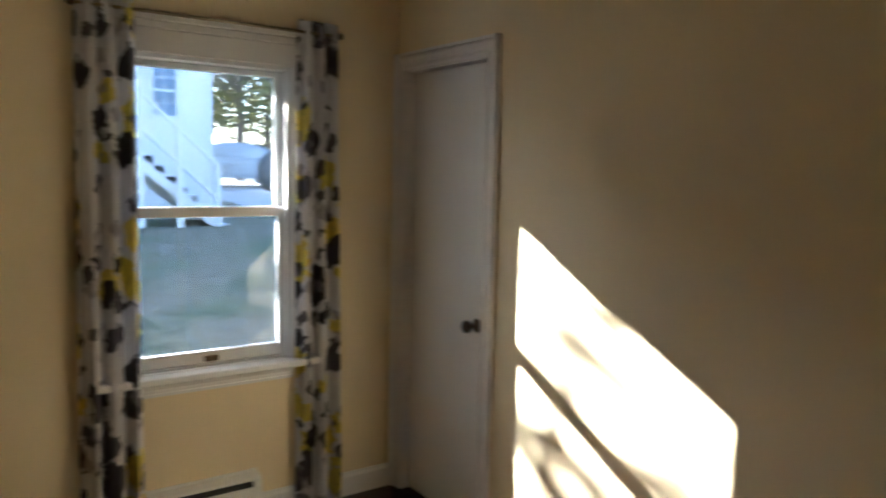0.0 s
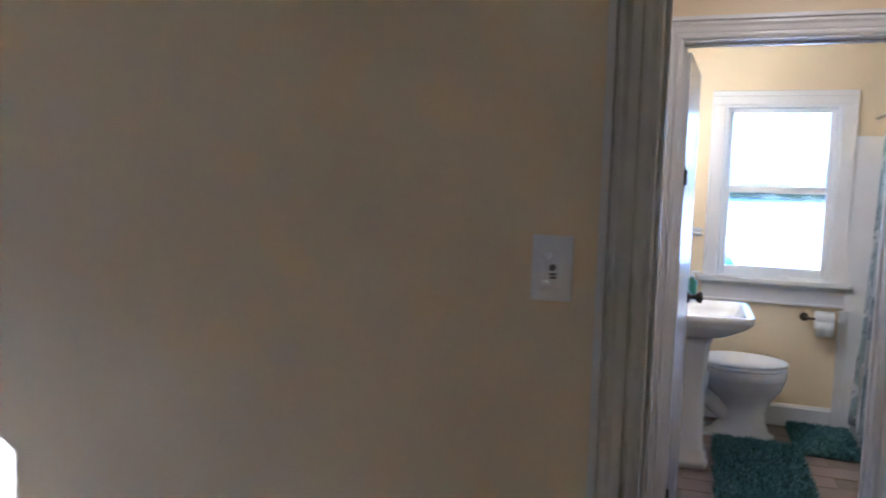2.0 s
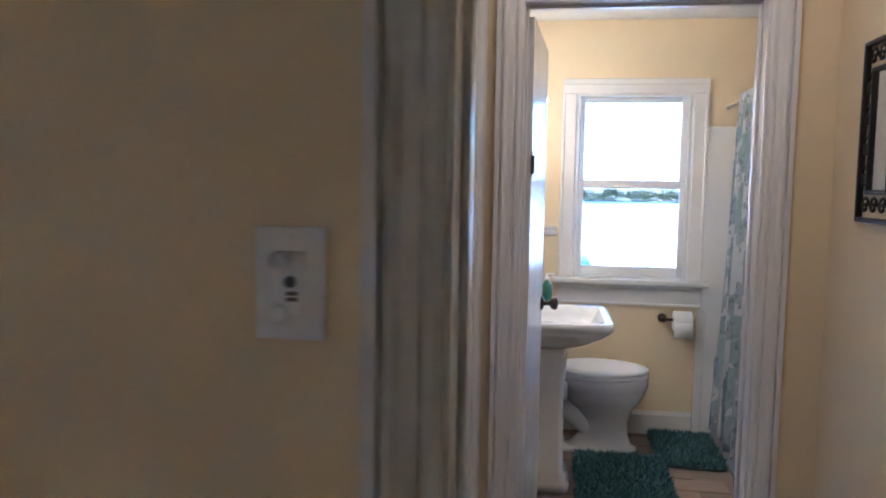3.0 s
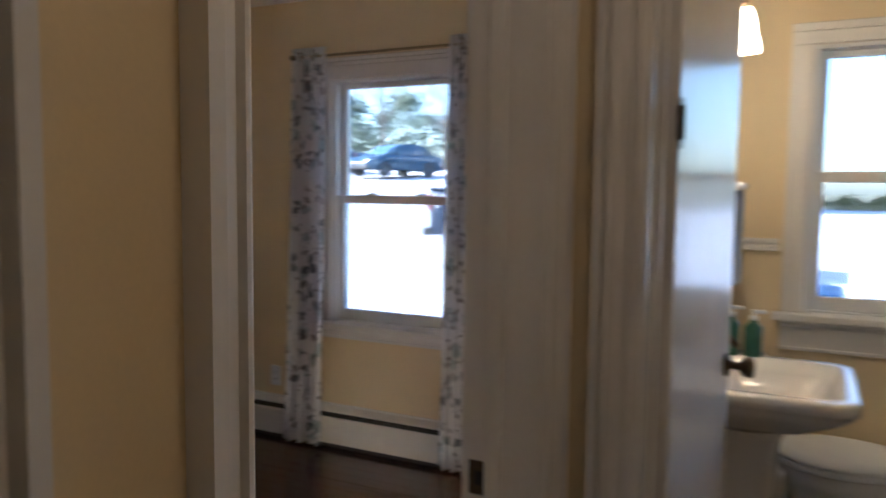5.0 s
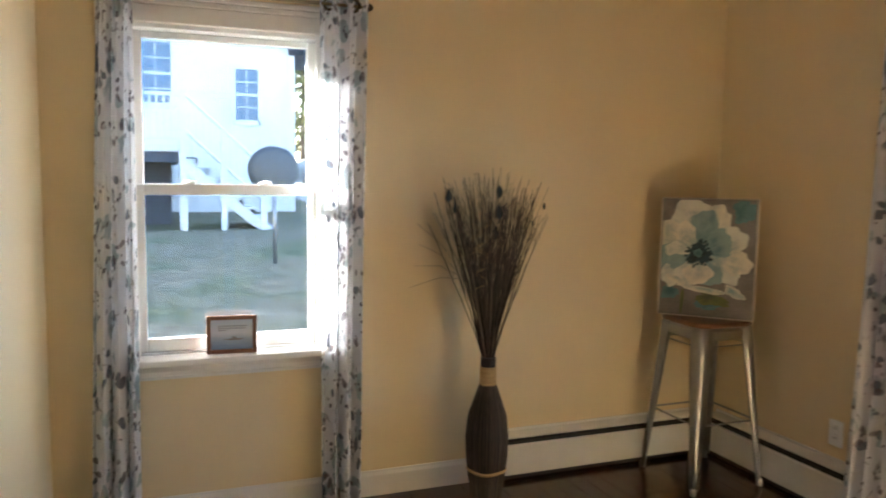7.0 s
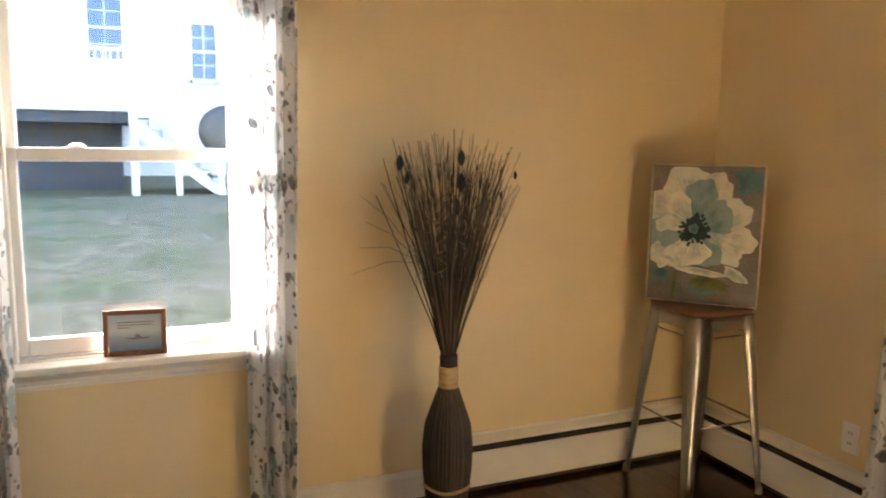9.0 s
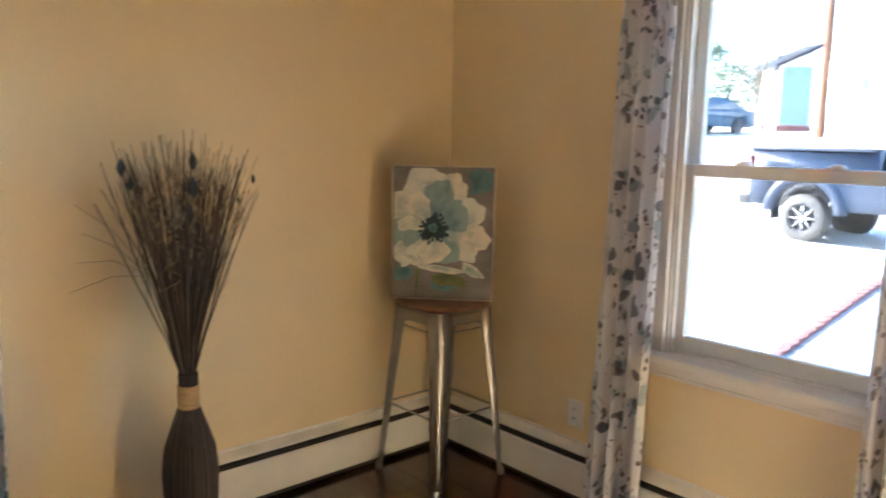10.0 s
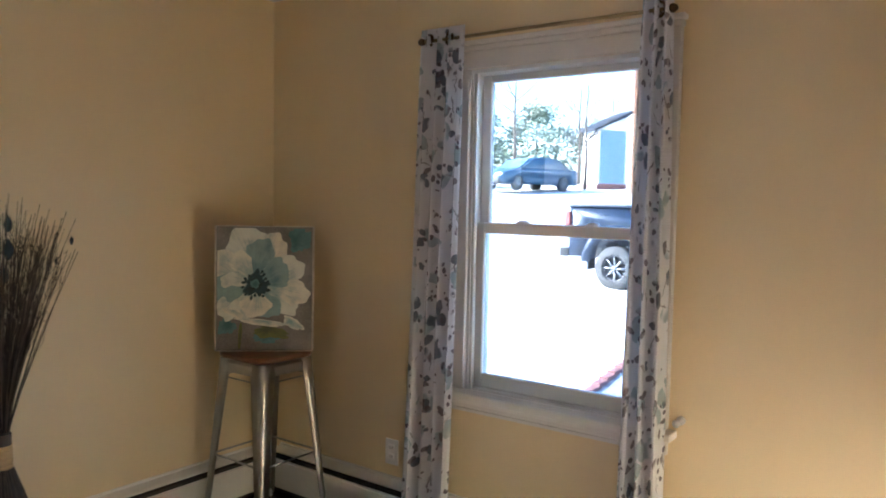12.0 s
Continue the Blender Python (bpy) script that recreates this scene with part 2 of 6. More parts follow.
def leaf_mask(nt, uv, scale, size, aspect, seed, keep=1.0, ragged=0.25):
    """A mask of scattered leaf-shaped spots, each turned its own way."""
    mp = nt.nodes.new("ShaderNodeMapping")
    mp.inputs["Location"].default_value = (seed * 3.7, seed * 1.9, 0)
    mp.inputs["Scale"].default_value = (scale, scale, scale)
    nt.links.new(uv, mp.inputs[0])
    wob = node(nt, "ShaderNodeTexNoise", Scale=3.0, Detail=2.0)
    nt.links.new(mp.outputs[0], wob.inputs["Vector"])
    add = nt.nodes.new("ShaderNodeVectorMath")
    add.operation = "MULTIPLY_ADD"
    nt.links.new(wob.outputs["Color"], add.inputs[0])
    add.inputs[1].default_value = (ragged, ragged, 0)
    nt.links.new(mp.outputs[0], add.inputs[2])
    vo = nt.nodes.new("ShaderNodeTexVoronoi")
    vo.voronoi_dimensions = "2D"
    vo.inputs["Scale"].default_value = 1.0
    nt.links.new(add.outputs[0], vo.inputs["Vector"])
    sub = nt.nodes.new("ShaderNodeVectorMath")
    sub.operation = "SUBTRACT"
    nt.links.new(add.outputs[0], sub.inputs[0])
    nt.links.new(vo.outputs["Position"], sub.inputs[1])
    sep = nt.nodes.new("ShaderNodeSeparateColor")
    nt.links.new(vo.outputs["Color"], sep.inputs[0])
    rot = nt.nodes.new("ShaderNodeVectorRotate")
    rot.rotation_type = "Z_AXIS"
    nt.links.new(sub.outputs[0], rot.inputs["Vector"])
    nt.links.new(math_node(nt, "MULTIPLY", sep.outputs[0], 6.28), rot.inputs["Angle"])
    sc = nt.nodes.new("ShaderNodeVectorMath")
    sc.operation = "MULTIPLY"
    sc.inputs[1].default_value = (1.0, aspect, 0.0)
    nt.links.new(rot.outputs[0], sc.inputs[0])
    ln = nt.nodes.new("ShaderNodeVectorMath")
    ln.operation = "LENGTH"
    nt.links.new(sc.outputs[0], ln.inputs[0])
    r = math_node(nt, "MULTIPLY", math_node(nt, "ADD", sep.outputs[1], 0.5), size)
    edge = math_node(nt, "MULTIPLY", math_node(nt, "SUBTRACT", r, ln.outputs["Value"]), 26.0, True)
    pick = math_node(nt, "LESS_THAN", sep.outputs[2], keep)
    return math_node(nt, "MULTIPLY", edge, pick)


def fabric(name, base, layers, through=0.35, ragged=0.25, sprigs=0.0):
    m, nt, b = tree_of(name)
    uv = nt.nodes.new("ShaderNodeTexCoord").outputs["UV"]
    col = mixc(nt, noise_of(nt, 5.0, 3.0, uv), tuple(v * 0.94 for v in base), base)
    for scale, size, aspect, seed, keep, c, strength in layers:
        mask = leaf_mask(nt, uv, scale, size, aspect, seed, keep, ragged)
        if sprigs:
            # leaves stand in sprigs, with bare cloth between them
            grp = noise_of(nt, sprigs, 2.0, uv, stretch=(1.0 + 0.07 * seed, 0.8, 1.0))
            mask = math_node(nt, "MULTIPLY", mask, ramp(nt, grp, [(0.46, (0, 0, 0)), (0.51, (1, 1, 1))]))
        tone = mixc(nt, noise_of(nt, 18.0 + seed, 2.0, uv), tuple(v * 0.6 for v in c), tuple(min(1, v * 1.6) for v in c))
        col = mixc(nt, math_node(nt, "MULTIPLY", mask, strength), col, tone)
    nt.links.new(col, b.inputs["Base Color"])
    b.inputs["Roughness"].default_value = 0.85
    b.inputs["Sheen Weight"].default_value = 0.15
    weave = noise_of(nt, 700.0, 2.0, uv)
    bump_to(nt, b, weave, 0.15, 0.001)
    tl = nt.nodes.new("ShaderNodeBsdfTranslucent")
    nt.links.new(col, tl.inputs[0])
    mx = nt.nodes.new("ShaderNodeMixShader")
    mx.inputs[0].default_value = through
    nt.links.new(b.outputs[0], mx.inputs[1])
    nt.links.new(tl.outputs[0], mx.inputs[2])
    nt.links.new(mx.outputs[0], nt.nodes["Material Output"].inputs[0])
    return m


M_CURTAIN = fabric("leaf_print_curtain", (0.93, 0.94, 0.97), [
    (10.0, 0.42, 1.35, 1, 0.55, (0.30, 0.41, 0.44), 0.7),
    (15.0, 0.40, 1.6, 2, 0.38, (0.12, 0.15, 0.20), 0.85),
    (18.0, 0.36, 2.0, 3, 0.36, (0.18, 0.15, 0.17), 0.8),
    (30.0, 0.30, 1.4, 4, 0.35, (0.12, 0.10, 0.13), 0.85),
    (9.0, 0.36, 18.0, 5, 0.6, (0.20, 0.18, 0.19), 0.7)], 0.55, 0.35, 7.0)
M_CURTAIN_A = fabric("black_yellow_flower_curtain", (0.78, 0.76, 0.76), [
    (5.0, 0.36, 1.3, 6, 0.5, (0.66, 0.52, 0.05), 0.9),
    (6.0, 0.38, 1.2, 7, 0.62, (0.028, 0.022, 0.03), 0.95),
    (9.0, 0.34, 1.5, 8, 0.5, (0.05, 0.04, 0.05), 0.9),
    (9.0, 0.25, 1.3, 9, 0.4, (0.28, 0.25, 0.27), 0.7)], 0.4, 0.75)
M_SHOWER = fabric("banded_shower_curtain", (0.68, 0.70, 0.70), [
    (5.0, 0.42, 0.35, 11, 0.6, (0.24, 0.33, 0.34), 0.7),
    (8.0, 0.36, 0.4, 12, 0.45, (0.28, 0.33, 0.36), 0.7),
    (22.0, 0.3, 1.0, 13, 0.35, (0.20, 0.22, 0.23), 0.7)], 0.25)


def petal_paint(name, light, shade, turn):
    """Brushed paint that runs from the petal's teal root to its pale rim (UV: along the rim, root to rim)."""
    m, nt, b = tree_of(name)
    tc = nt.nodes.new("ShaderNodeTexCoord")
    streak = noise_of(nt, 1.0, 4.0, tc.outputs["UV"], stretch=(32, 2.4, 1))
    broad = noise_of(nt, 14.0, 3.0, tc.outputs["Object"])
    sep = nt.nodes.new("ShaderNodeSeparateXYZ")
    nt.links.new(tc.outputs["UV"], sep.inputs[0])
    f = math_node(nt, "ADD", math_node(nt, "MULTIPLY", sep.outputs[1], 0.50), math_node(nt, "MULTIPLY", streak, 0.62))
    f = math_node(nt, "ADD", f, math_node(nt, "MULTIPLY", math_node(nt, "SUBTRACT", broad, 0.5), 1.1))
    mid = tuple(0.45 * a + 0.55 * c for a, c in zip(light, shade))
    nt.links.new(ramp(nt, f, [(0.34, shade), (0.52, mid), (0.70, light), (0.90, tuple(min(1, v * 1.15) for v in light))]), b.inputs["Base Color"])
    b.inputs["Roughness"].default_value = 0.55
    bump_to(nt, b, streak, 0.5, 0.001)
    return m


M_PETAL = [petal_paint("cream_petal_paint", (0.66, 0.62, 0.49), (0.24, 0.36, 0.35), 0.4),
           petal_paint("pale_petal_paint", (0.60, 0.60, 0.50), (0.16, 0.29, 0.30), 1.3),
           petal_paint("teal_petal_paint", (0.24, 0.34, 0.33), (0.10, 0.20, 0.22), 2.2),
           petal_paint("dark_teal_paint", (0.10, 0.20, 0.20), (0.05, 0.13, 0.14), 0.9)]
M_HEART = petal_paint("dark_flower_heart_paint", (0.02, 0.055, 0.07), (0.006, 0.012, 0.015), 0.0)
M_STEM = petal_paint("olive_stem_paint", (0.14, 0.15, 0.05), (0.07, 0.09, 0.05), 0.0)


def sea_print():
    m, nt, b = tree_of("sea_photo_print")
    sep = nt.nodes.new("ShaderNodeSeparateXYZ")
    nt.links.new(nt.nodes.new("ShaderNodeTexCoord").outputs["Object"], sep.inputs[0])
    z = math_node(nt, "MULTIPLY", sep.outputs[2], 7.0)
    w = math_node(nt, "ADD", z, math_node(nt, "MULTIPLY", noise_of(nt, 14.0, 3.0, stretch=(1, 1, 6)), 0.15))
    nt.links.new(ramp(nt, w, [(0.15, (0.10, 0.16, 0.27)), (0.5, (0.30, 0.36, 0.45)), (0.66, (0.52, 0.55, 0.60)), (1.0, (0.42, 0.50, 0.60))]), b.inputs["Base Color"])
    b.inputs["Roughness"].default_value = 0.2
    return m


M_PRINT = sea_print()


# ---- mesh helpers ----
def bx(bm, lo, hi, bevel=0.0, seg=2):
    geo = bmesh.ops.create_cube(bm, size=1)["verts"]
    for v in geo:
        v.co = Vector([(lo[i] + hi[i]) / 2 + v.co[i] * (hi[i] - lo[i]) for i in range(3)])
    if bevel:
        edges = list({e for v in geo for e in v.link_edges})
        bmesh.ops.bevel(bm, geom=edges, offset=bevel, segments=seg, affect="EDGES", profile=0.7)


def box_bm(lo, hi, bevel=0.0, seg=2):
    bm = bmesh.new()
    bx(bm, lo, hi, bevel, seg)
    return bm


def ring_skin(bm, rings, closed=True, caps=True):
    """Joins rings of equal point count into a skin."""
    vs = [[bm.verts.new(p) for p in r] for r in rings]
    n = len(vs[0])
    for a, b in zip(vs, vs[1:]):
        for i in range(n if closed else n - 1):
            j = (i + 1) % n
            bm.faces.new((a[i], a[j], b[j], b[i]))
    if caps and closed:
        bm.faces.new(vs[0][::-1])
        bm.faces.new(vs[-1])
    return vs


def lathe(bm, profile, c=(0, 0, 0), n=24, axis="z", caps=True):
    rings = []
    for r, h in profile:
        ring = []
        for i in range(n):
            a = 2 * math.pi * i / n
            p = (r * math.cos(a), r * math.sin(a), h)
            if axis == "x":
                p = (h, r * math.cos(a), r * math.sin(a))
            if axis == "y":
                p = (r * math.sin(a), h, r * math.cos(a))
            ring.append(Vector(p) + Vector(c))
        rings.append(ring)
    ring_skin(bm, rings, True, caps)


def tube(bm, pts, r, n=8, taper=1.0):
    pts = [Vector(p) for p in pts]
    rings = []
    for i, p in enumerate(pts):
        d = (pts[min(i + 1, len(pts) - 1)] - pts[max(i - 1, 0)]).normalized()
        up = Vector((0, 0, 1)) if abs(d.z) < 0.9 else Vector((1, 0, 0))
        u = d.cross(up).normalized()
        w = d.cross(u)
        k = r * (1 + (taper - 1) * i / max(1, len(pts) - 1))
        rings.append([p + (u * math.cos(2 * math.pi * j / n) + w * math.sin(2 * math.pi * j / n)) * k for j in range(n)])
    ring_skin(bm, rings)


def extrude_profile(bm, prof, a, b, along="x"):
    """Runs a closed profile of (depth, height) pairs from a to b."""
    def at(t):
        return [(t, d, h) if along == "x" else (d, t, h) for d, h in prof]
    ring_skin(bm, [[Vector(p) for p in at(a)], [Vector(p) for p in at(b)]])


def obj(name, bm, mat, smooth=False):
    bmesh.ops.recalc_face_normals(bm, faces=bm.faces[:])
    me = bpy.data.meshes.new(name)
    bm.to_mesh(me)
    bm.free()
    me.materials.append(mat)
    if smooth:
        for p in me.polygons:
            p.use_smooth = True
    return new(name, me)


def part(name, bm, mat, parent, label="", smooth=False):
    ob = obj(name, bm, mat, smooth)
    ob.parent = parent
    if label:
        ob["label"] = label
    return ob


def thing(name, label, category, m=None, group="", kind=""):
    ob = new(name)
    ob.empty_display_size = 0.1
    if m is not None:
        ob.matrix_world = m
    return tagged(ob, label, category, group, kind)


def structure(name, bm, mat, label, category, smooth=False):
    return tagged(obj(name, bm, mat, smooth), label, category, "", "structure")


# ---- structure ----
H = 2.44
EX, SY = 5.3, -7.2          # inner faces of the east and south walls
PX0, PX1 = 3.04, 3.175      # partition between the corner room and the hall
WIN_B = dict(gw=0.65, gz0=0.765, gz1=1.962)
WIN_A = dict(gw=0.615, gz0=0.79, gz1=1.973)
WIN_C = dict(gw=0.555, gz0=1.004, gz1=1.973)
Y_W2, X_W1, Y_WA, X_WC = -2.458, 1.575, -4.716, 3.858


def hole_of(c, w):
    return (c - w["gw"] / 2 - 0.06, c + w["gw"] / 2 + 0.06, w["gz0"] - 0.07, w["gz1"] + 0.045)


def wall(name, along, lo, hi, a, b, holes, label, zlo=0.0):
    """A wall between the planes lo and hi that runs from a to b, with openings (from, to, bottom, top)."""
    bm = bmesh.new()

    def seg(s, e, z0, z1):
        if e - s > 1e-4 and z1 - z0 > 1e-4:
            bx(bm, (lo, s, z0) if along == "y" else (s, lo, z0), (hi, e, z1) if along == "y" else (e, hi, z1))
    at = a
    for s, e, z0, z1 in sorted(holes):
        seg(at, s, zlo, H)
        seg(s, e, zlo, z0)
        seg(s, e, z1, H)
        at = e
    seg(at, b, zlo, H)
    return structure(name, bm, M_WALL, label, "wall")


wall("wall_west", "y", -0.15, 0.0, SY, 0.15, [hole_of(Y_W2, WIN_B), hole_of(Y_WA, WIN_A)], "cream painted outer wall with two tall sash windows", -0.6)
wall("wall_north", "x", 0.0, 0.15, 0.0, EX, [hole_of(X_W1, WIN_B), hole_of(X_WC, WIN_C)], "cream painted street-side wall with two sash windows", -0.6)
wall("wall_east", "y", EX, EX + 0.15, SY, 0.15, [], "plain cream painted outer wall", -0.6)
wall("wall_south", "x", SY - 0.15, SY, -0.15, EX + 0.15, [], "plain cream painted outer wall", -0.6)
wall("wall_partition", "y", PX0, PX1, -3.70, 0.0, [(-3.55, -3.21, 0, 2.05), (-2.955, -2.225, 0, 2.05)], "cream partition wall between hall and corner room")
wall("wall_bathroom", "x", -2.13, -2.01, PX1, EX, [(3.305, 4.05, 0, 2.065)], "cream wall between hall and bathroom")
wall("wall_hall_east", "y", 4.245, 4.345, -3.70, -2.13, [], "pale cream hall wall carrying an iron mirror")
wall("wall_bedroom", "x", -3.81, -3.70, 0.0, EX, [(0.075, 0.70, 0, 2.05), (3.321, 4.08, 0, 2.05)], "cream bedroom wall with a closet door and doorway")
wall("wall_corner_room_south", "x", -3.24, -3.14, 0.0, PX0, [], "cream wall on the closet side of the corner room")
bm = bmesh.new()
bx(bm, (-0.15, SY - 0.15, H), (EX + 0.15, 0.15, H + 0.12))
structure("ceiling", bm, M_CEIL, "flat white painted ceiling", "ceiling")
floor = structure("floor", box_bm((0, SY, -0.12), (EX, 0, -0.012)), M_SUBFLOOR, "dark stained hardwood floor with narrow boards", "floor")
bm = bmesh.new()
bx(bm, (-0.35, SY - 0.35, H + 0.14), (EX + 0.35, 0.35, H + 0.24))
structure("roof_slab", bm, M_ROOF, "dark roof deck above the house", "roof")
bm = bmesh.new()
bx(bm, (-0.85, SY - 0.35, 2.30), (-0.152, 0.35, 2.325))
bx(bm, (-0.85, SY - 0.35, 2.325), (-0.825, 0.35, 2.46))
structure("eave", bm, M_SIDING, "white boxed eave along the lawn side", "eave")


def baseboard(name, x0, y0, x1, y1, h, face):
    """A moulded baseboard between two corners; face: the way that it looks."""
    t = 0.014
    bm = bmesh.new()
    prof = [(0, 0), (t, 0), (t, h - 0.022), (t * 0.55, h - 0.008), (t * 0.45, h), (0, h)]
    s = -1 if face in ("-x", "-y") else 1
    if face[1] == "x":
        extrude_profile(bm, [(x0 + s * d, z) for d, z in prof], y0, y1, "y")
    else:
        extrude_profile(bm, [(y0 + s * d, z) for d, z in prof], x0, x1, "x")
    return structure(name, bm, M_TRIM, "white moulded baseboard along the wall", "baseboard")


baseboard("baseboard", 0, -3.14, 0, -1.366, 0.115, "+x")
baseboard("baseboard", 0, -3.14, PX0, -3.14, 0.115, "+y")
baseboard("baseboard", PX1, -3.128, PX1, -3.036, 0.115, "+x")
baseboard("baseboard", 4.245, -3.70, 4.245, -2.13, 0.115, "-x")
baseboard("baseboard", 4.134, -2.13, 4.245, -2.13, 0.115, "-y")
baseboard("baseboard", 3.19, 0, 4.25, 0, 0.145, "-y")
baseboard("baseboard", 0.80, -3.81, 3.245, -3.81, 0.115, "-y")
baseboard("baseboard", 0, -4.50, 0, -3.81, 0.115, "+x")


def door_frame(name, m, w, h, depth, label, back=True, strike=None, latch=0.004, cw=0.078):
    """Jambs, stops and moulded casings round an opening. Local x runs along it, the front is towards -y."""
    fr = tagged(thing(name, label, "door frame", m), kind="structure")
    j = 0.012
    part("jamb", box_bm((-0.003, 0, 0), (j, depth, h)), M_TRIM, fr)
    part("jamb", box_bm((w - j, 0, 0), (w + 0.003, depth, h)), M_TRIM, fr)
    part("head_jamb", box_bm((j, 0, h - j), (w - j, depth, h + 0.003)), M_TRIM, fr)
    bm = bmesh.new()
    s = depth * 0.5
    bx(bm, (j, s, 0), (j + 0.01, s + 0.03, h - j), 0.002, 1)
    bx(bm, (w - j - 0.01, s, 0), (w - j, s + 0.03, h - j), 0.002, 1)
    bx(bm, (j + 0.01, s, h - j - 0.01), (w - j - 0.01, s + 0.03, h - j), 0.002, 1)
    part("door_stop", bm, M_TRIM, fr)
    # a colonial casing: thin inner edge, a bead, a cove and a thick back band
    prof = [(0, 0), (0, 0.010), (0.008, 0.014), (0.014, 0.014), (0.016, 0.006), (0.021, 0.006), (0.024, 0.011), (0.040, 0.013), (0.050, 0.021), (0.056, 0.021), (0.058, 0.011), (0.062, 0.011), (0.064, 0.027), (0.078, 0.027), (0.078, 0)]
    prof = [(d * cw / 0.078, t) for d, t in prof]
    for side in ([-1, 1] if back else [-1]):
        y0 = 0.0 if side < 0 else depth

        def pt(u, t, z):
            return Vector((u, y0 + side * t, z))
        for k in (0, 1):
            bm = bmesh.new()
            ring0 = [pt(0.004 - d if k == 0 else w - 0.004 + d, t, 0) for d, t in prof]
            ring1 = [pt(0.004 - d if k == 0 else w - 0.004 + d, t, h - 0.004 + d) for d, t in prof]
            ring_skin(bm, [ring0, ring1])
            part("casing", bm, M_TRIM, fr)
        bm = bmesh.new()
        ring0 = [pt(0.0041 - d, t, h - 0.004 + d) for d, t in prof]
        ring1 = [pt(w - 0.0041 + d, t, h - 0.004 + d) for d, t in prof]
        ring_skin(bm, [ring0, ring1])
        part("head_casing", bm, M_TRIM, fr)
    if strike:
        sx, sz = strike
        x = w - j if sx > 0 else j
        sp = part("strike_plate", box_bm((x - 0.0025, latch, sz - 0.03), (x + 0.0025, latch + 0.036, sz + 0.03), 0.001, 1), M_BRONZE, fr, "dark bronze strike plate")
        part("latch_hole", box_bm((x - 0.0035, latch + 0.01, sz - 0.012), (x + 0.003, latch + 0.024, sz + 0.012)), M_BLACKPART, sp)
    return fr


door_frame("door_frame", pose(PX1, -2.955, 0, 0, 0, 90), 0.73, 2.05, PX1 - PX0, "white moulded door frame into the corner room", True, (1, 0.93), 0.092, 0.062)
door_frame("door_frame", pose(3.321, -3.81, 0), 0.759, 2.05, 0.11, "white moulded door frame of the bedroom", True, (-1, 0.93))
door_frame("door_frame", pose(3.305, -2.13, 0), 0.745, 2.065, 0.12, "white moulded door frame of the bathroom", True)
door_frame("door_frame", pose(0.075, -3.81, 0), 0.625, 2.05, 0.11, "white moulded door frame of the bedroom closet", False)
door_frame("door_frame", pose(PX1, -3.55, 0, 0, 0, 90), 0.34, 2.05, PX1 - PX0, "white moulded door frame of the linen closet", False)


def knob(parent, at, way, mat):
    """A round door knob with a rose; way: +1 or -1 along local y."""
    bm = bmesh.new()
    lathe(bm, [(0.030, 0), (0.031, 0.004 * way), (0.024, 0.010 * way), (0.011, 0.014 * way), (0.010, 0.034 * way), (0.022, 0.042 * way),
               (0.028, 0.054 * way), (0.025, 0.066 * way), (0.010, 0.071 * way)], at, 20, "y")
    return part("knob", bm, mat, parent, "round dark bronze knob", True)


def door_leaf(name, m, w, h, label, mat=M_DOOR, panels=()):
    """A door with its hinge edge at the origin, running along local x, 35 mm thick towards +y."""
    d = tagged(thing(name, label, "door", m), kind="structure")
    part("leaf", box_bm((0, 0, 0.01), (w, 0.035, h), 0.002, 1), mat, d)
    for x0, x1, z0, z1 in panels:
        for y, s in ((0, -1), (0.035, 1)):
            bm = bmesh.new()
            for lo, hi in (((x0, z0), (x1, z0 + 0.018)), ((x0, z1 - 0.018), (x1, z1)), ((x0, z0 + 0.018), (x0 + 0.018, z1 - 0.018)), ((x1 - 0.018, z0 + 0.018), (x1, z1 - 0.018))):
                bx(bm, (lo[0], min(y, y + s * 0.007), lo[1]), (hi[0], max(y, y + s * 0.007), hi[1]), 0.003, 1)
            part("panel_moulding", bm, mat, d)
    return d


d = door_leaf("door_1", pose(0.090, -3.775, 0), 0.595, 2.033, "closed flush white closet door with a dark knob")
knob(d, (0.53, 0, 0.92), -1, M_BRONZE)
d = door_leaf("door_2", pose(3.343, -2.004, 0, 0, 0, 87), 0.67, 2.033, "open glossy white bathroom door with a bronze knob",
              surface("gloss_door_paint", (0.77, 0.75, 0.73), 0.24, 0.04, 3, 40, 0.06, coat=0.15))
knob(d, (0.615, 0, 0.99), -1, M_BRONZE)
knob(d, (0.615, 0.035, 0.99), 1, M_BRONZE)
for z in (0.25, 1.55):
    bm = bmesh.new()
    lathe(bm, [(0.007, z - 0.03), (0.007, z + 0.03)], (-0.004, -0.004, 0), 10)
    bx(bm, (0.0, -0.002, z - 0.045), (0.03, 0.0005, z + 0.045))
    part("hinge", bm, M_BRONZE, d, "dark bronze hinge")
d = door_leaf("door_3", pose(PX1 - 0.055, -3.534, 0, 0, 0, 90), 0.308, 2.033, "closed narrow white linen closet door")


# ---- windows ----
def sash(parent, name, hw, y, z0, z1, stile, low, top, pane_name="pane"):
    """One sash with its pane; y: its room-side face."""
    t = 0.03
    bm = bmesh.new()
    bx(bm, (-hw, y, z0), (-hw + stile, y + t, z1), 0.004, 1)
    bx(bm, (hw - stile, y, z0), (hw, y + t, z1), 0.004, 1)
    bx(bm, (-hw + stile, y, z0), (hw - stile, y + t, z0 + low), 0.004, 1)
    bx(bm, (-hw + stile, y, z1 - top), (hw - stile, y + t, z1), 0.004, 1)
    s = part(name, bm, M_VINYL, parent)
    p = part(pane_name, box_bm((-hw + stile, y + 0.012, z0 + low), (hw - stile, y + 0.016, z1 - top)), M_GLASS, s, "clear glass pane")
    p.visible_shadow = False
    return s


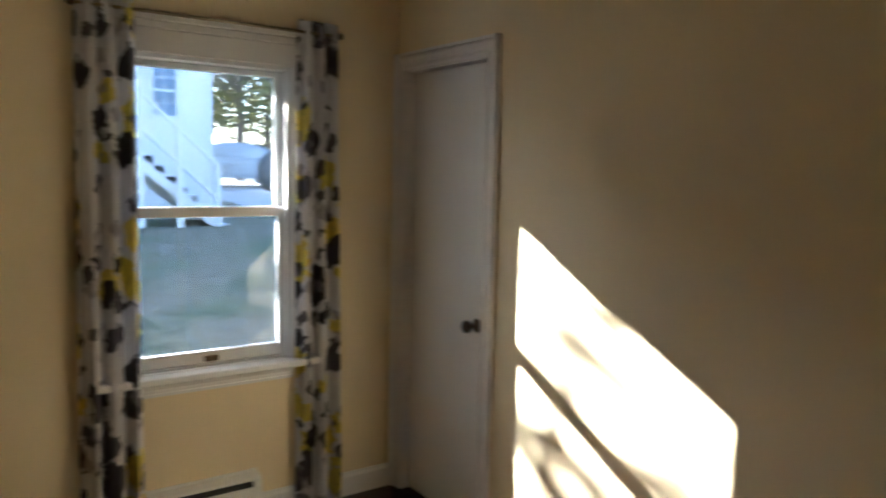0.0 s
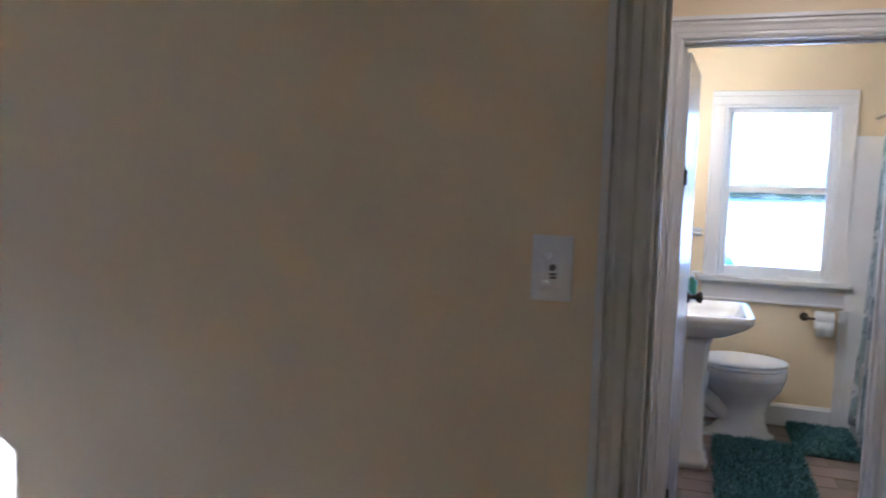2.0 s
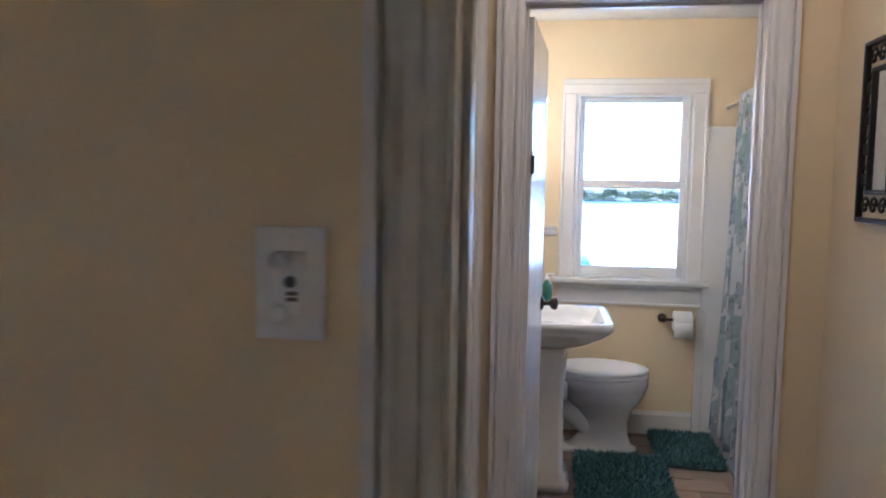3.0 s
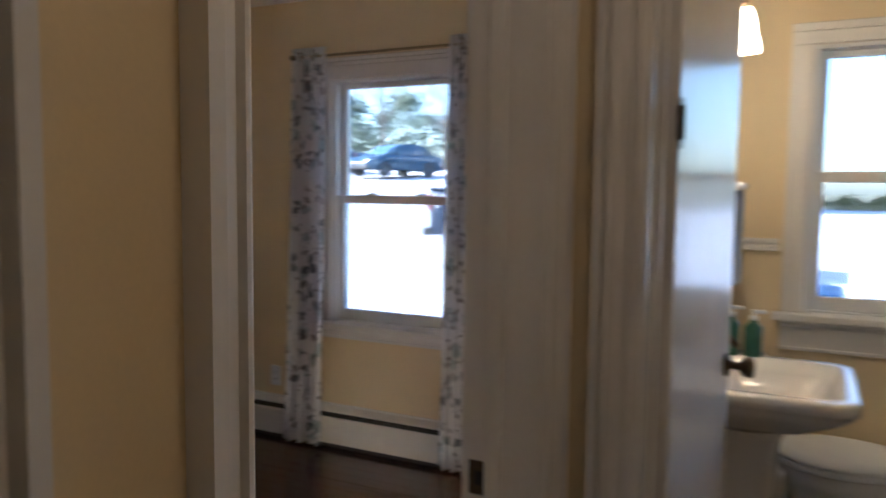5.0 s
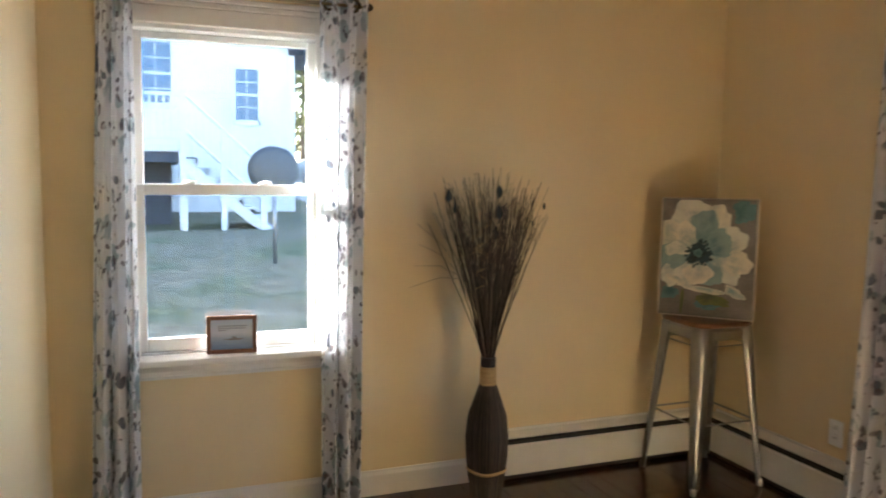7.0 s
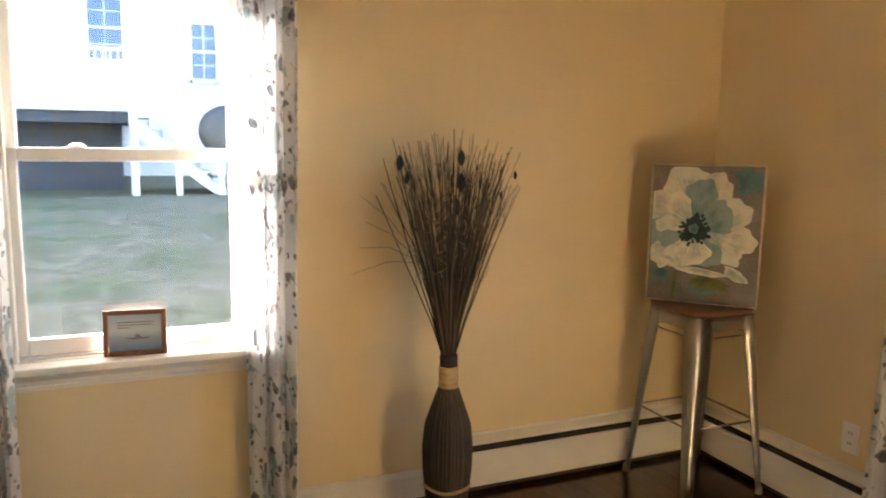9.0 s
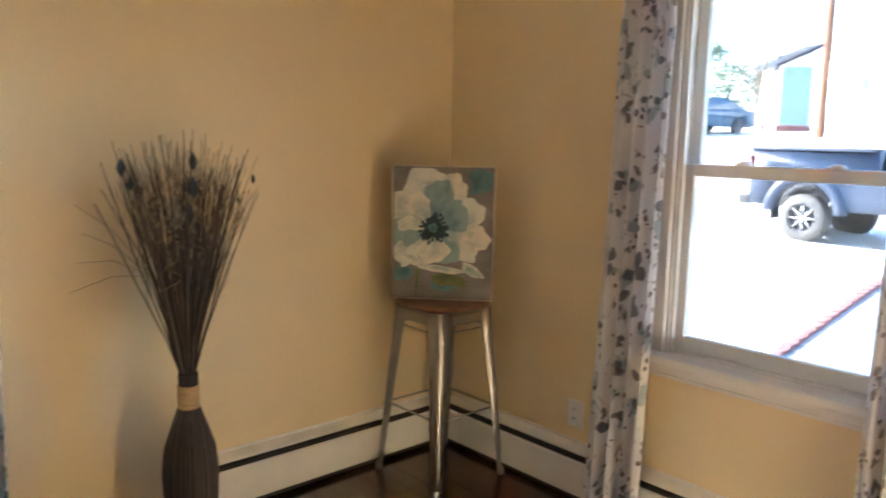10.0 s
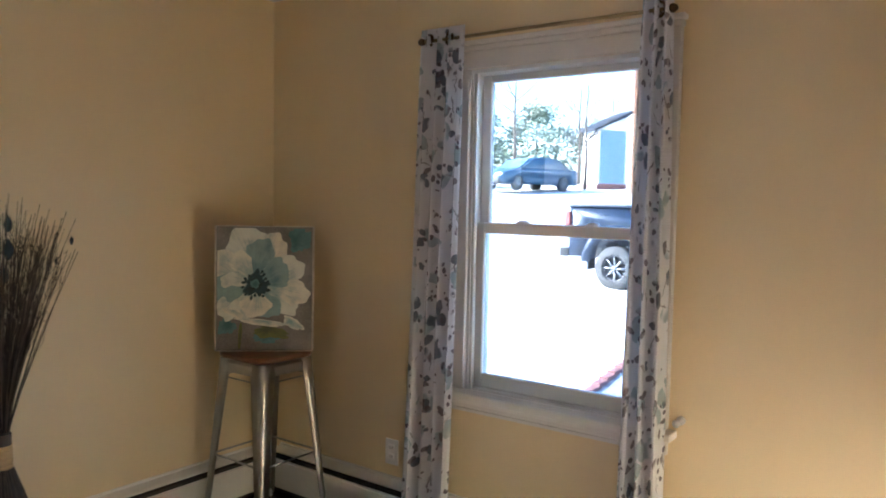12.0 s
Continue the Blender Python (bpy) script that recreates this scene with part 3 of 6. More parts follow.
def window(name, m, gw, gz0, gz1, label, casing=0.09, head=0.11, apron=0.064, locks=True, lift=False, mid=None, plain=False):
    """A double-hung window. Local x runs along the wall, +y goes outdoors, the room's wall face is y = 0."""
    w = tagged(thing(name, label, "window", m), kind="structure")
    hw = gw / 2 + 0.06
    z0, z1 = gz0 - 0.07, gz1 + 0.045
    mid = mid or (gz0 + gz1) / 2 + 0.004
    for s in (-1, 1):
        bm = bmesh.new()
        bx(bm, (min(s * hw, s * (hw - 0.016)), 0.0, z0), (max(s * hw, s * (hw - 0.016)), 0.148, z1))
        bx(bm, (min(s * (hw - 0.016), s * (hw - 0.032)), 0.004, z0), (max(s * (hw - 0.016), s * (hw - 0.032)), 0.024, z1 - 0.016), 0.003, 1)
        part("jamb", bm, M_VINYL, w)
        bm = bmesh.new()
        a, b = sorted((s * (hw - 0.006), s * (hw - 0.006 + casing)))
        bx(bm, (a, -0.018, z0 + 0.004), (b, 0, z1), 0.003, 1)
        a, b = sorted((s * (hw - 0.010 + casing), s * (hw + 0.008 + casing)))
        bx(bm, (a, -0.026, z0 + 0.004), (b, 0, z1), 0.003, 1)
        part("side_casing", bm, M_TRIM, w)
    out = hw + casing + 0.008
    bm = bmesh.new()
    bx(bm, (-hw + 0.016, 0.0, z1 - 0.016), (hw - 0.016, 0.148, z1))
    part("head_jamb", bm, M_VINYL, w)
    bm = bmesh.new()
    bx(bm, (-out, -0.020, z1 + 0.0005), (out, 0, z1 + head * 0.62), 0.003, 1)
    if plain:
        bx(bm, (-out, -0.026, z1 + head * 0.62), (out, 0, z1 + head), 0.003, 1)
    else:
        bx(bm, (-out - 0.006, -0.030, z1 + head * 0.62), (out + 0.006, 0, z1 + head * 0.82), 0.004, 1)
        bx(bm, (-out - 0.014, -0.040, z1 + head * 0.82), (out + 0.014, 0, z1 + head), 0.004, 1)
    part("head_casing", bm, M_TRIM, w)
    bm = bmesh.new()
    bx(bm, (-out - 0.03, -0.074, z0 - 0.026), (out + 0.03, 0.0, z0 + 0.003), 0.009, 3)
    bx(bm, (-hw, 0.0, z0 - 0.0), (hw, 0.03, z0 + 0.003))
    part("stool", bm, M_TRIM, w, "white window stool board")
    bm = bmesh.new()
    # the apron: a cove under the stool, a flat board and a bead at its foot
    low = z0 - 0.022 - apron
    cove = [(0, z0 - 0.0265), (-0.042, z0 - 0.0265), (-0.040, z0 - 0.034), (-0.026, z0 - 0.042), (-0.019, z0 - 0.054), (-0.017, z0 - 0.056), (-0.017, low + 0.014), (-0.022, low + 0.012), (-0.022, low), (0, low)]
    extrude_profile(bm, cove, -out, out, "x")
    part("apron", bm, M_TRIM, w)
    part("outer_sill", box_bm((-hw, 0.03, z0 - 0.02), (hw, 0.20, z0 + 0.012), 0.003, 1), M_VINYL, w)
    hs = hw - 0.017
    sash(w, "upper_sash", hs, 0.068, mid - 0.022, z1 - 0.017, hs - gw / 2, 0.044, z1 - 0.017 - gz1)
    lower = sash(w, "lower_sash", hs, 0.034, z0 + 0.013, mid + 0.022, hs - gw / 2, gz0 - z0 - 0.013, 0.044)
    if locks:
        for x in (-gw * 0.23, gw * 0.23):
            bm = bmesh.new()
            lathe(bm, [(0.026, mid + 0.022), (0.024, mid + 0.030), (0.012, mid + 0.037)], (x, 0.047, 0), 14)
            bx(bm, (x - 0.030, 0.036, mid + 0.022), (x + 0.018, 0.058, mid + 0.028), 0.002, 1)
            part("sash_lock", bm, M_VINYL, lower, "small white sash lock")
    if lift:
        bm = bmesh.new()
        bx(bm, (-0.03, 0.018, gz0 - 0.045), (0.03, 0.034, gz0 - 0.02), 0.005, 2)
        part("sash_lift", bm, M_BRONZE, lower, "small bronze sash lift")
    return w


window("window_1", pose(X_W1, 0, 0), **WIN_B, label="white double-hung window facing the sunny drive")
window("window_2", pose(0, Y_W2, 0, 0, 0, 90), **WIN_B, label="white double-hung window facing a white house")
window("window_3", pose(0, Y_WA, 0, 0, 0, 90), **WIN_A, label="white double-hung bedroom window facing the lawn", head=0.15, locks=False, lift=True)
window("window_4", pose(X_WC, 0, 0), **WIN_C, label="white double-hung bathroom window with wide casing", casing=0.068, head=0.085, apron=0.13, locks=False, plain=True)


# ---- baseboard heaters ----
def heater(name, a, b, along, label, ends=(False, False)):
    """A hot-water baseboard heater on the wall at 0, from a to b."""
    h = thing(name, label, "heater")
    sgn = 1 if along == "y" else -1

    def run(prof, mat, nm, s=a, e=b):
        bm = bmesh.new()
        extrude_profile(bm, [(sgn * d, z) for d, z in prof], s, e, "y" if along == "y" else "x")
        return part(nm, bm, mat, h)
    run([(0, 0.02), (0.006, 0.02), (0.006, 0.236), (0, 0.236)], M_HEATER, "back_plate")
    run([(0.006, 0.214), (0.042, 0.203), (0.050, 0.199), (0.051, 0.203), (0.043, 0.210), (0.006, 0.225)], M_HEATER, "top_hood")
    run([(0.060, 0.028), (0.063, 0.028), (0.063, 0.166), (0.056, 0.174), (0.054, 0.171), (0.060, 0.164)], M_HEATER, "front_panel")
    # the core fills the slot, whose shade is in its near-black colour
    run([(0.006, 0.028), (0.058, 0.028), (0.054, 0.155), (0.046, 0.184), (0.006, 0.198)], M_FINSHADE, "fin_core")
    # a near-black strip painted for the shadow between panel and floor
    run([(0.006, 0.0), (0.040, 0.0), (0.040, 0.027), (0.006, 0.027)], M_FINSHADE, "toe_gap_shade")
    for k, on in enumerate(ends):
        if on:
            s = (a - 0.035, a) if k == 0 else (b, b + 0.035)
            run([(0, 0), (0.067, 0), (0.067, 0.175), (0.052, 0.214), (0.006, 0.230), (0, 0.238)], M_HEATER, "end_cap", *s)
    return h


heater("baseboard_heater", -1.33, -0.002, "y", "white enamelled baseboard heater under the vase wall", (True, False))
heater("baseboard_heater", 0.066, 3.0, "x", "white enamelled baseboard heater under the street window", (False, True))
heater("baseboard_heater", -6.2, -4.56, "y", "white enamelled baseboard heater under the bedroom window", (False, True))


# ---- curtains ----
def curtain(name, m, top, bot, ztop, zbot, mat, label, pleats=4, seed=0, rings=(0.5,), amp=0.032, grommets=True, group="curtains", off=0.10):
    """A gathered curtain panel in front of a wall: local x along it, the room towards -y."""
    rnd = random.Random(seed)
    c = thing(name, label, "curtain", m, group)
    bm = bmesh.new()
    uvl = bm.loops.layers.uv.new("UVMap")
    nu, nv = 72, 26
    ph = [rnd.uniform(-0.6, 0.6) for _ in range(4)]
    grid, uvs = [], {}
    for j in range(nv + 1):
        t = j / nv
        z = ztop + (zbot - ztop) * t
        x0 = top[0] + (bot[0] - top[0]) * t ** 0.8
        x1 = top[1] + (bot[1] - top[1]) * t ** 0.8
        row, arc, prev = [], 0.0, None
        for i in range(nu + 1):
            s = i / nu
            wave = math.sin(2 * math.pi * pleats * s + ph[0] + 0.5 * math.sin(3 * t + ph[1]))
            fold = 0.35 * math.sin(2 * math.pi * (pleats * 1.7) * s + ph[2] + 2.2 * t)
            depth = amp * (0.75 + 0.35 * t) * (wave + fold * t)
            x = x0 + (x1 - x0) * (s + 0.018 * math.sin(2 * math.pi * pleats * 2 * s + ph[3]))
            p = Vector((x, -off + depth, z + (0.006 * wave if j in (0,) else 0)))
            if prev is not None:
                arc += (p - prev).length
            prev = p
            v = bm.verts.new(p)
            uvs[v] = (arc * 1.15 + seed * 0.37, z + seed * 0.61)
            row.append(v)
        grid.append(row)
    for a, b in zip(grid, grid[1:]):
        for i in range(nu):
            f = bm.faces.new((a[i], a[i + 1], b[i + 1], b[i]))
            f.smooth = True
            for lp in f.loops:
                lp[uvl].uv = uvs[lp.vert]
    cl = part("panel", bm, mat, c)
    so = cl.modifiers.new("thickness", "SOLIDIFY")
    so.thickness = 0.0025
    if grommets:
        for s in rings:
            bm = bmesh.new()
            x = top[0] + (top[1] - top[0]) * s
            pts = 16
            rr = []
            for i in range(pts):
                a = 2 * math.pi * i / pts
                cen = Vector((x, -off - 0.024 * math.cos(a) * 0.4, ztop - 0.045 + 0.024 * math.sin(a)))
                cen.x += 0.024 * math.cos(a) * 0.9
                rr.append(cen)
            rr.append(rr[0])
            tube(bm, rr, 0.006, 6)
            part("grommet", bm, M_BRONZE, c, "dark bronze eyelet ring", True)
    return c


def curtain_rod(name, m, a, b, z, label, off=0.10):
    r = thing(name, label, "curtain rod", m)
    bm = bmesh.new()
    tube(bm, [(a, -off, z), (b, -off, z)], 0.0065, 10)
    part("rod", bm, M_ROD, r, "", True)
    for x, s in ((a, -1), (b, 1)):
        bm = bmesh.new()
        lathe(bm, [(0.007, 0), (0.012, s * 0.006), (0.016, s * 0.018), (0.010, s * 0.030), (0.003, s * 0.034)], (x, -off, z), 14, "x")
        part("finial", bm, M_BRONZE, r, "dark bronze finial", True)
        bm = bmesh.new()
        bx(bm, (x - s * 0.03 - 0.006, -off, z - 0.012), (x - s * 0.03 + 0.006, 0.0, z - 0.004), 0.001, 1)
        bx(bm, (x - s * 0.03 - 0.010, -0.006, z - 0.035), (x - s * 0.03 + 0.010, 0.0, z + 0.015), 0.001, 1)
        part("bracket", bm, M_BRONZE, r)


R90 = lambda yc: pose(0, yc, 0, 0, 0, 90)
LEAFY = "white curtain printed with grey-blue leaf sprigs"
curtain("curtain", pose(0, 0, 0), (1.018, 1.232), (0.945, 1.190), 2.165, 0.025, M_CURTAIN, LEAFY, 4, 1, (0.16, 0.62))
curtain("curtain", pose(0, 0, 0), (1.945, 2.050), (1.900, 2.078), 2.165, 0.025, M_CURTAIN, LEAFY, 3, 2, (0.6,))
curtain_rod("curtain_rod", pose(0, 0, 0), 1.03, 2.035, 2.118, "thin antique brass curtain rod above the street window")
curtain("curtain", R90(Y_W2), (-0.462, -0.350), (-0.540, -0.362), 2.165, 0.02, M_CURTAIN, LEAFY, 3, 3, (0.5,))
curtain("curtain", R90(Y_W2), (0.350, 0.548), (0.358, 0.524), 2.165, 0.02, M_CURTAIN, LEAFY, 3, 4, (0.2, 0.7))
curtain_rod("curtain_rod", R90(Y_W2), -0.46, 0.535, 2.118, "thin antique brass curtain rod above the lawn window")
FLOWERY = "white curtain with black and yellow flower print"
curtain("curtain", R90(Y_WA), (-0.520, -0.312), (-0.545, -0.305), 2.215, 0.02, M_CURTAIN_A, FLOWERY, 3, 5, (0.5,), 0.026, group="bedroom curtains", off=0.058)
curtain("curtain", R90(Y_WA), (0.366, 0.560), (0.362, 0.590), 2.215, 0.02, M_CURTAIN_A, FLOWERY, 3, 6, (0.5,), 0.026, group="bedroom curtains", off=0.058)
curtain_rod("curtain_rod", R90(Y_WA), -0.51, 0.545, 2.165, "thin dark curtain rod above the bedroom window", 0.058)


# ---- corner room ----
def stool(m):
    st = thing("bar_stool", "galvanised steel bar stool with a walnut seat", "stool", m)
    foot, head, zt = 0.187, 0.140, 0.725
    bm = bmesh.new()
    ring = []
    for k in range(32):
        a = 2 * math.pi * k / 32
        q = 1 / (abs(math.cos(a)) ** 5 + abs(math.sin(a)) ** 5) ** 0.2
        ring.append((q * math.cos(a), q * math.sin(a)))
    rings = [[Vector((x * r, y * r, z)) for x, y in ring] for r, z in ((0.146, 0.738), (0.163, 0.741), (0.167, 0.750), (0.164, 0.760), (0.155, 0.764))]
    ring_skin(bm, rings)
    part("seat", bm, M_SEAT, st, "dark walnut seat board", True)
    bm = bmesh.new()
    rings = [[Vector((x * r, y * r, z)) for x, y in ring] for r, z in ((0.1565, 0.684), (0.1555, 0.722), (0.147, 0.737), (0.10, 0.7375))]
    ring_skin(bm, rings)
    part("seat_frame", bm, M_STEEL, st)
    for sx in (-1, 1):
        for sy in (-1, 1):
            bm = bmesh.new()
            rings = []
            for k in range(9):
                t = k / 8
                z = 0.735 + (0.022 - 0.735) * t
                o = head + (foot - head) * t
                wd = 0.052 + (0.021 - 0.052) * t ** 0.9
                c = Vector((sx * (o + 0.012), sy * (o + 0.012), z))
                # an open angle section with a rounded corner
                ex, ey = Vector((-sx, 0, 0)), Vector((0, -sy, 0))
                rad = 0.55 * wd
                mid = c + (ex + ey) * rad
                arc = [mid - (ex * math.sin(a) + ey * math.cos(a)) * rad for a in (math.pi / 2 * i / 6 for i in range(7))]
                inn = [mid - (ex * math.sin(a) + ey * math.cos(a)) * (rad - 0.004) for a in (math.pi / 2 * i / 6 for i in range(7))]
                pts = [c + ex * wd * 1.5] + arc + [c + ey * wd * 1.5, c + ey * wd * 1.5 + ex * 0.004] + inn[::-1] + [c + ex * wd * 1.5 + ey * 0.004]
                rings.append(pts)
            ring_skin(bm, rings)
            leg = part("leg", bm, M_STEEL, st)
            for p in leg.data.polygons:
                p.use_smooth = len(p.vertices) == 4
            bm = bmesh.new()
            lathe(bm, [(0.013, 0.0), (0.015, 0.004), (0.014, 0.028), (0.010, 0.034)], (sx * (foot + 0.004), sy * (foot + 0.004), 0), 12)
            part("foot", bm, M_STEEL, leg, "pressed steel foot cap", True)
            bm = bmesh.new()
            for z0, z1 in ((0.10, 0.27),):
                t0, t1 = (0.735 - z0) / 0.713, (0.735 - z1) / 0.713
                o0, o1 = head + (foot - head) * t0 + 0.012, head + (foot - head) * t1 + 0.012
                tube(bm, [(sx * (o0 - 0.007), sy * (o0 - 0.007), z0), (sx * (o1 - 0.009), sy * (o1 - 0.009), z1)], 0.0065, 8)
            part("rib", bm, M_STEEL, leg, "pressed strengthening rib", True)
    for z, r, flat in ((0.305, 0.0045, 1), (0.655, 0.003, 0)):
        o = head + (foot - head) * (0.735 - z) / 0.713
        for k in range(4):
            a, b = [(-o, -o), (o, -o), (o, o), (-o, o)][k], [(o, -o), (o, o), (-o, o), (-o, -o)][k]
            bm = bmesh.new()
            tube(bm, [(*a, z), (*b, z)], r, 8)
            part("rung", bm, M_STEEL, st, "thin steel rung", True)
    return st


stool(pose(0.300, -0.298, 0) @ Matrix.Diagonal((1, 1, 1.026, 1)))


def blob(bm, cx, cz, rx, rz, turn, y0, y1, rnd, rough=0.12, n=30):
    """A flat dab of paint with a ragged rim, its back at y1."""
    f = [rnd.uniform(0, 6.28) for _ in range(4)]
    front, back = [], []
    uvl = bm.loops.layers.uv.verify()
    for i in range(n):
        a = 2 * math.pi * i / n
        k = 1 + rough * (0.5 * math.sin(3 * a + f[0]) + 0.35 * math.sin(5 * a + f[1]) + 0.3 * math.sin(9 * a + f[2]) + 0.2 * math.sin(14 * a + f[3]))
        x, z = rx * k * math.cos(a), rz * k * math.sin(a)
        x, z = x * math.cos(turn) - z * math.sin(turn), x * math.sin(turn) + z * math.cos(turn)
        # the dab stays on the canvas
        px, pz = max(-0.205, min(0.205, cx + x)), max(0.008, min(0.552, cz + z))
        front.append(Vector((px, y0, pz)))
        back.append(Vector((px, y1, pz)))
    vb, vf = ring_skin(bm, [back, front], True, False)
    # the face is a fan from the root, which lies towards the flower's heart
    hx, hz = -0.04 - cx, 0.30 - cz
    dist = max(0.001, math.hypot(hx, hz))
    pull = min(0.62 * min(rx, rz), dist)
    root = bm.verts.new((cx + hx / dist * pull, y0, cz + hz / dist * pull))
    for i in range(n):
        j = (i + 1) % n
        f = bm.faces.new((vf[i], vf[j], root))
        for lp, uv in zip(f.loops, ((i / n, 1.0), ((i + 1) / n, 1.0), ((i + 0.5) / n, 0.0))):
            lp[uvl].uv = uv


def petal(bm, turn, reach, spread, y0, y1, rnd, n=22):
    """One painted petal that fans out from the flower's heart: turn and spread in degrees."""
    hx, hz = -0.038, 0.300
    uvl = bm.loops.layers.uv.verify()
    f = [rnd.uniform(0, 6.28) for _ in range(3)]
    rings = []
    for j, t in enumerate((0.12, 0.42, 0.74, 1.0)):
        row = []
        for i in range(n + 1):
            w = 2 * i / n - 1
            a = radians(turn + spread * w * (0.55 + 0.45 * t) + 3.0 * math.sin(4 * t + f[2]))
            rim = 1 - 0.26 * abs(w) ** 2.6 + t * (0.035 * math.sin(5 * w + f[0]) + 0.022 * math.sin(11 * w + f[1]))
            d = reach * t * rim
            row.append(Vector((max(-0.206, min(0.206, hx + d * math.cos(a))), y0, max(0.008, min(0.552, hz + d * math.sin(a))))))
        rings.append((t, row))
    grid = [[bm.verts.new(p) for p in row] for _, row in rings]
    for (t0, _), (t1, _), r0, r1 in zip(rings, rings[1:], grid, grid[1:]):
        for i in range(n):
            q = bm.faces.new((r0[i], r0[i + 1], r1[i + 1], r1[i]))
            for lp, uv in zip(q.loops, ((i / n, t0), ((i + 1) / n, t0), ((i + 1) / n, t1), (i / n, t1))):
                lp[uvl].uv = uv
    loop = grid[0] + [r[-1] for r in grid[1:-1]] + grid[-1][::-1] + [r[0] for r in grid[-2:0:-1]]
    low = [bm.verts.new((v.co.x, y1, v.co.z)) for v in loop]
    for i in range(len(loop)):
        k = (i + 1) % len(loop)
        bm.faces.new((loop[i], loop[k], low[k], low[i]))


def flower_painting(m):
    p = thing("painting", "canvas painting of a white and teal anemone", "painting", m)
    rnd = random.Random(7)
    part("canvas", box_bm((-0.211, 0, 0.002), (0.211, 0.030, 0.558), 0.002, 1), M_CANVAS, p)
    bm = bmesh.new()
    for lo, hi in (((-0.2175, 0.0), (-0.2115, 0.560)), ((0.2115, 0.0), (0.2175, 0.560)), ((-0.2115, -0.002), (0.2115, 0.0018)), ((-0.2115, 0.5585), (0.2115, 0.562))):
        bx(bm, (lo[0], -0.004, lo[1]), (hi[0], 0.034, hi[1]))
    part("frame_edge", bm, M_SILVER, p, "thin worn silver edge")
    # dabs, back to front: x, z, half width, half height, turn, paint
    ground = [(0.160, 0.505, 0.055, 0.055, 0.2, 3), (-0.165, 0.110, 0.040, 0.035, 0.3, 3), (0.020, 0.060, 0.070, 0.022, 0.1, 3), (0.030, 0.085, 0.075, 0.030, -0.1, 4)]
    rims = [(-0.134, 0.172, 0.050, 0.017, -0.4, 0), (-0.010, 0.130, 0.112, 0.014, -0.12, 0), (0.128, 0.126, 0.050, 0.022, -0.55, 0)]
    # petals, back to front: turn, reach, half spread, paint
    fans = [(98, 0.262, 31, 1), (152, 0.235, 25, 0), (62, 0.245, 20, 0), (22, 0.225, 24, 1), (188, 0.20, 28, 2), (218, 0.215, 20, 1), (-34, 0.215, 20, 1), (-9, 0.238, 20, 0),
            (84, 0.205, 25, 2), (120, 0.165, 24, 0), (38, 0.165, 24, 2), (172, 0.150, 24, 1), (202, 0.150, 20, 2), (8, 0.150, 18, 2), (-120, 0.170, 26, 1), (-58, 0.165, 28, 2), (-88, 0.145, 42, 0)]
    for k, (x, z, rx, rz, turn, paint) in enumerate(ground + rims):
        bm = bmesh.new()
        blob(bm, x, z, rx, rz, turn, -0.0006 - 0.00025 * k - (0.005 if paint < 3 else 0), 0.0002, rnd, 0.2 if paint < 3 else 0.3)
        part("petal" if paint < 3 else "paint_patch", bm, (M_PETAL + [M_STEM])[paint], p, "", False)
    for k, (turn, reach, spread, paint) in enumerate(fans):
        bm = bmesh.new()
        petal(bm, turn, reach, spread, -0.0018 - 0.00025 * k, 0.0002, rnd)
        part("petal", bm, M_PETAL[paint], p, "", False)
    bm = bmesh.new()
    blob(bm, -0.036, 0.300, 0.050, 0.052, 0.0, -0.0072, 0.0002, rnd, 0.34, 60)
    part("flower_heart", bm, M_HEART, p, "dark teal flower heart")
    bm = bmesh.new()
    blob(bm, -0.040, 0.303, 0.020, 0.020, 0.0, -0.0082, -0.006, rnd, 0.2, 24)
    for k in range(20):
        dot = bmesh.new()
        a, d = 6.283 * k / 20 + rnd.uniform(-0.15, 0.15), rnd.uniform(0.044, 0.064)
        blob(dot, -0.036 + d * math.cos(a), 0.300 + d * math.sin(a), rnd.uniform(0.006, 0.011), 0.006, a, -0.0076, 0.0002, rnd, 0.2, 10)
        part("stamen", dot, M_HEART, p)
    part("flower_eye", bm, M_PETAL[3], p, "grey-teal flower eye")
    bm = bmesh.new()
    blob(bm, -0.105, 0.070, 0.008, 0.062, -0.06, -0.0064, 0.0002, rnd, 0.1)
    part("stem", bm, M_STEM, p, "olive green painted stem")
    bm = bmesh.new()
    tube(bm, [(0, 0.034, 0.40), (0, 0.115, 0.006)], 0.006, 6)
    part("easel_strut", bm, M_FRAMEWOOD, p)
    return p


flower_painting(Matrix.Translation((0.320, -0.328, 0.7865)) @ pose(0, 0, 0, 0, 0, 42.5) @ pose(0, 0, 0, -1.5))


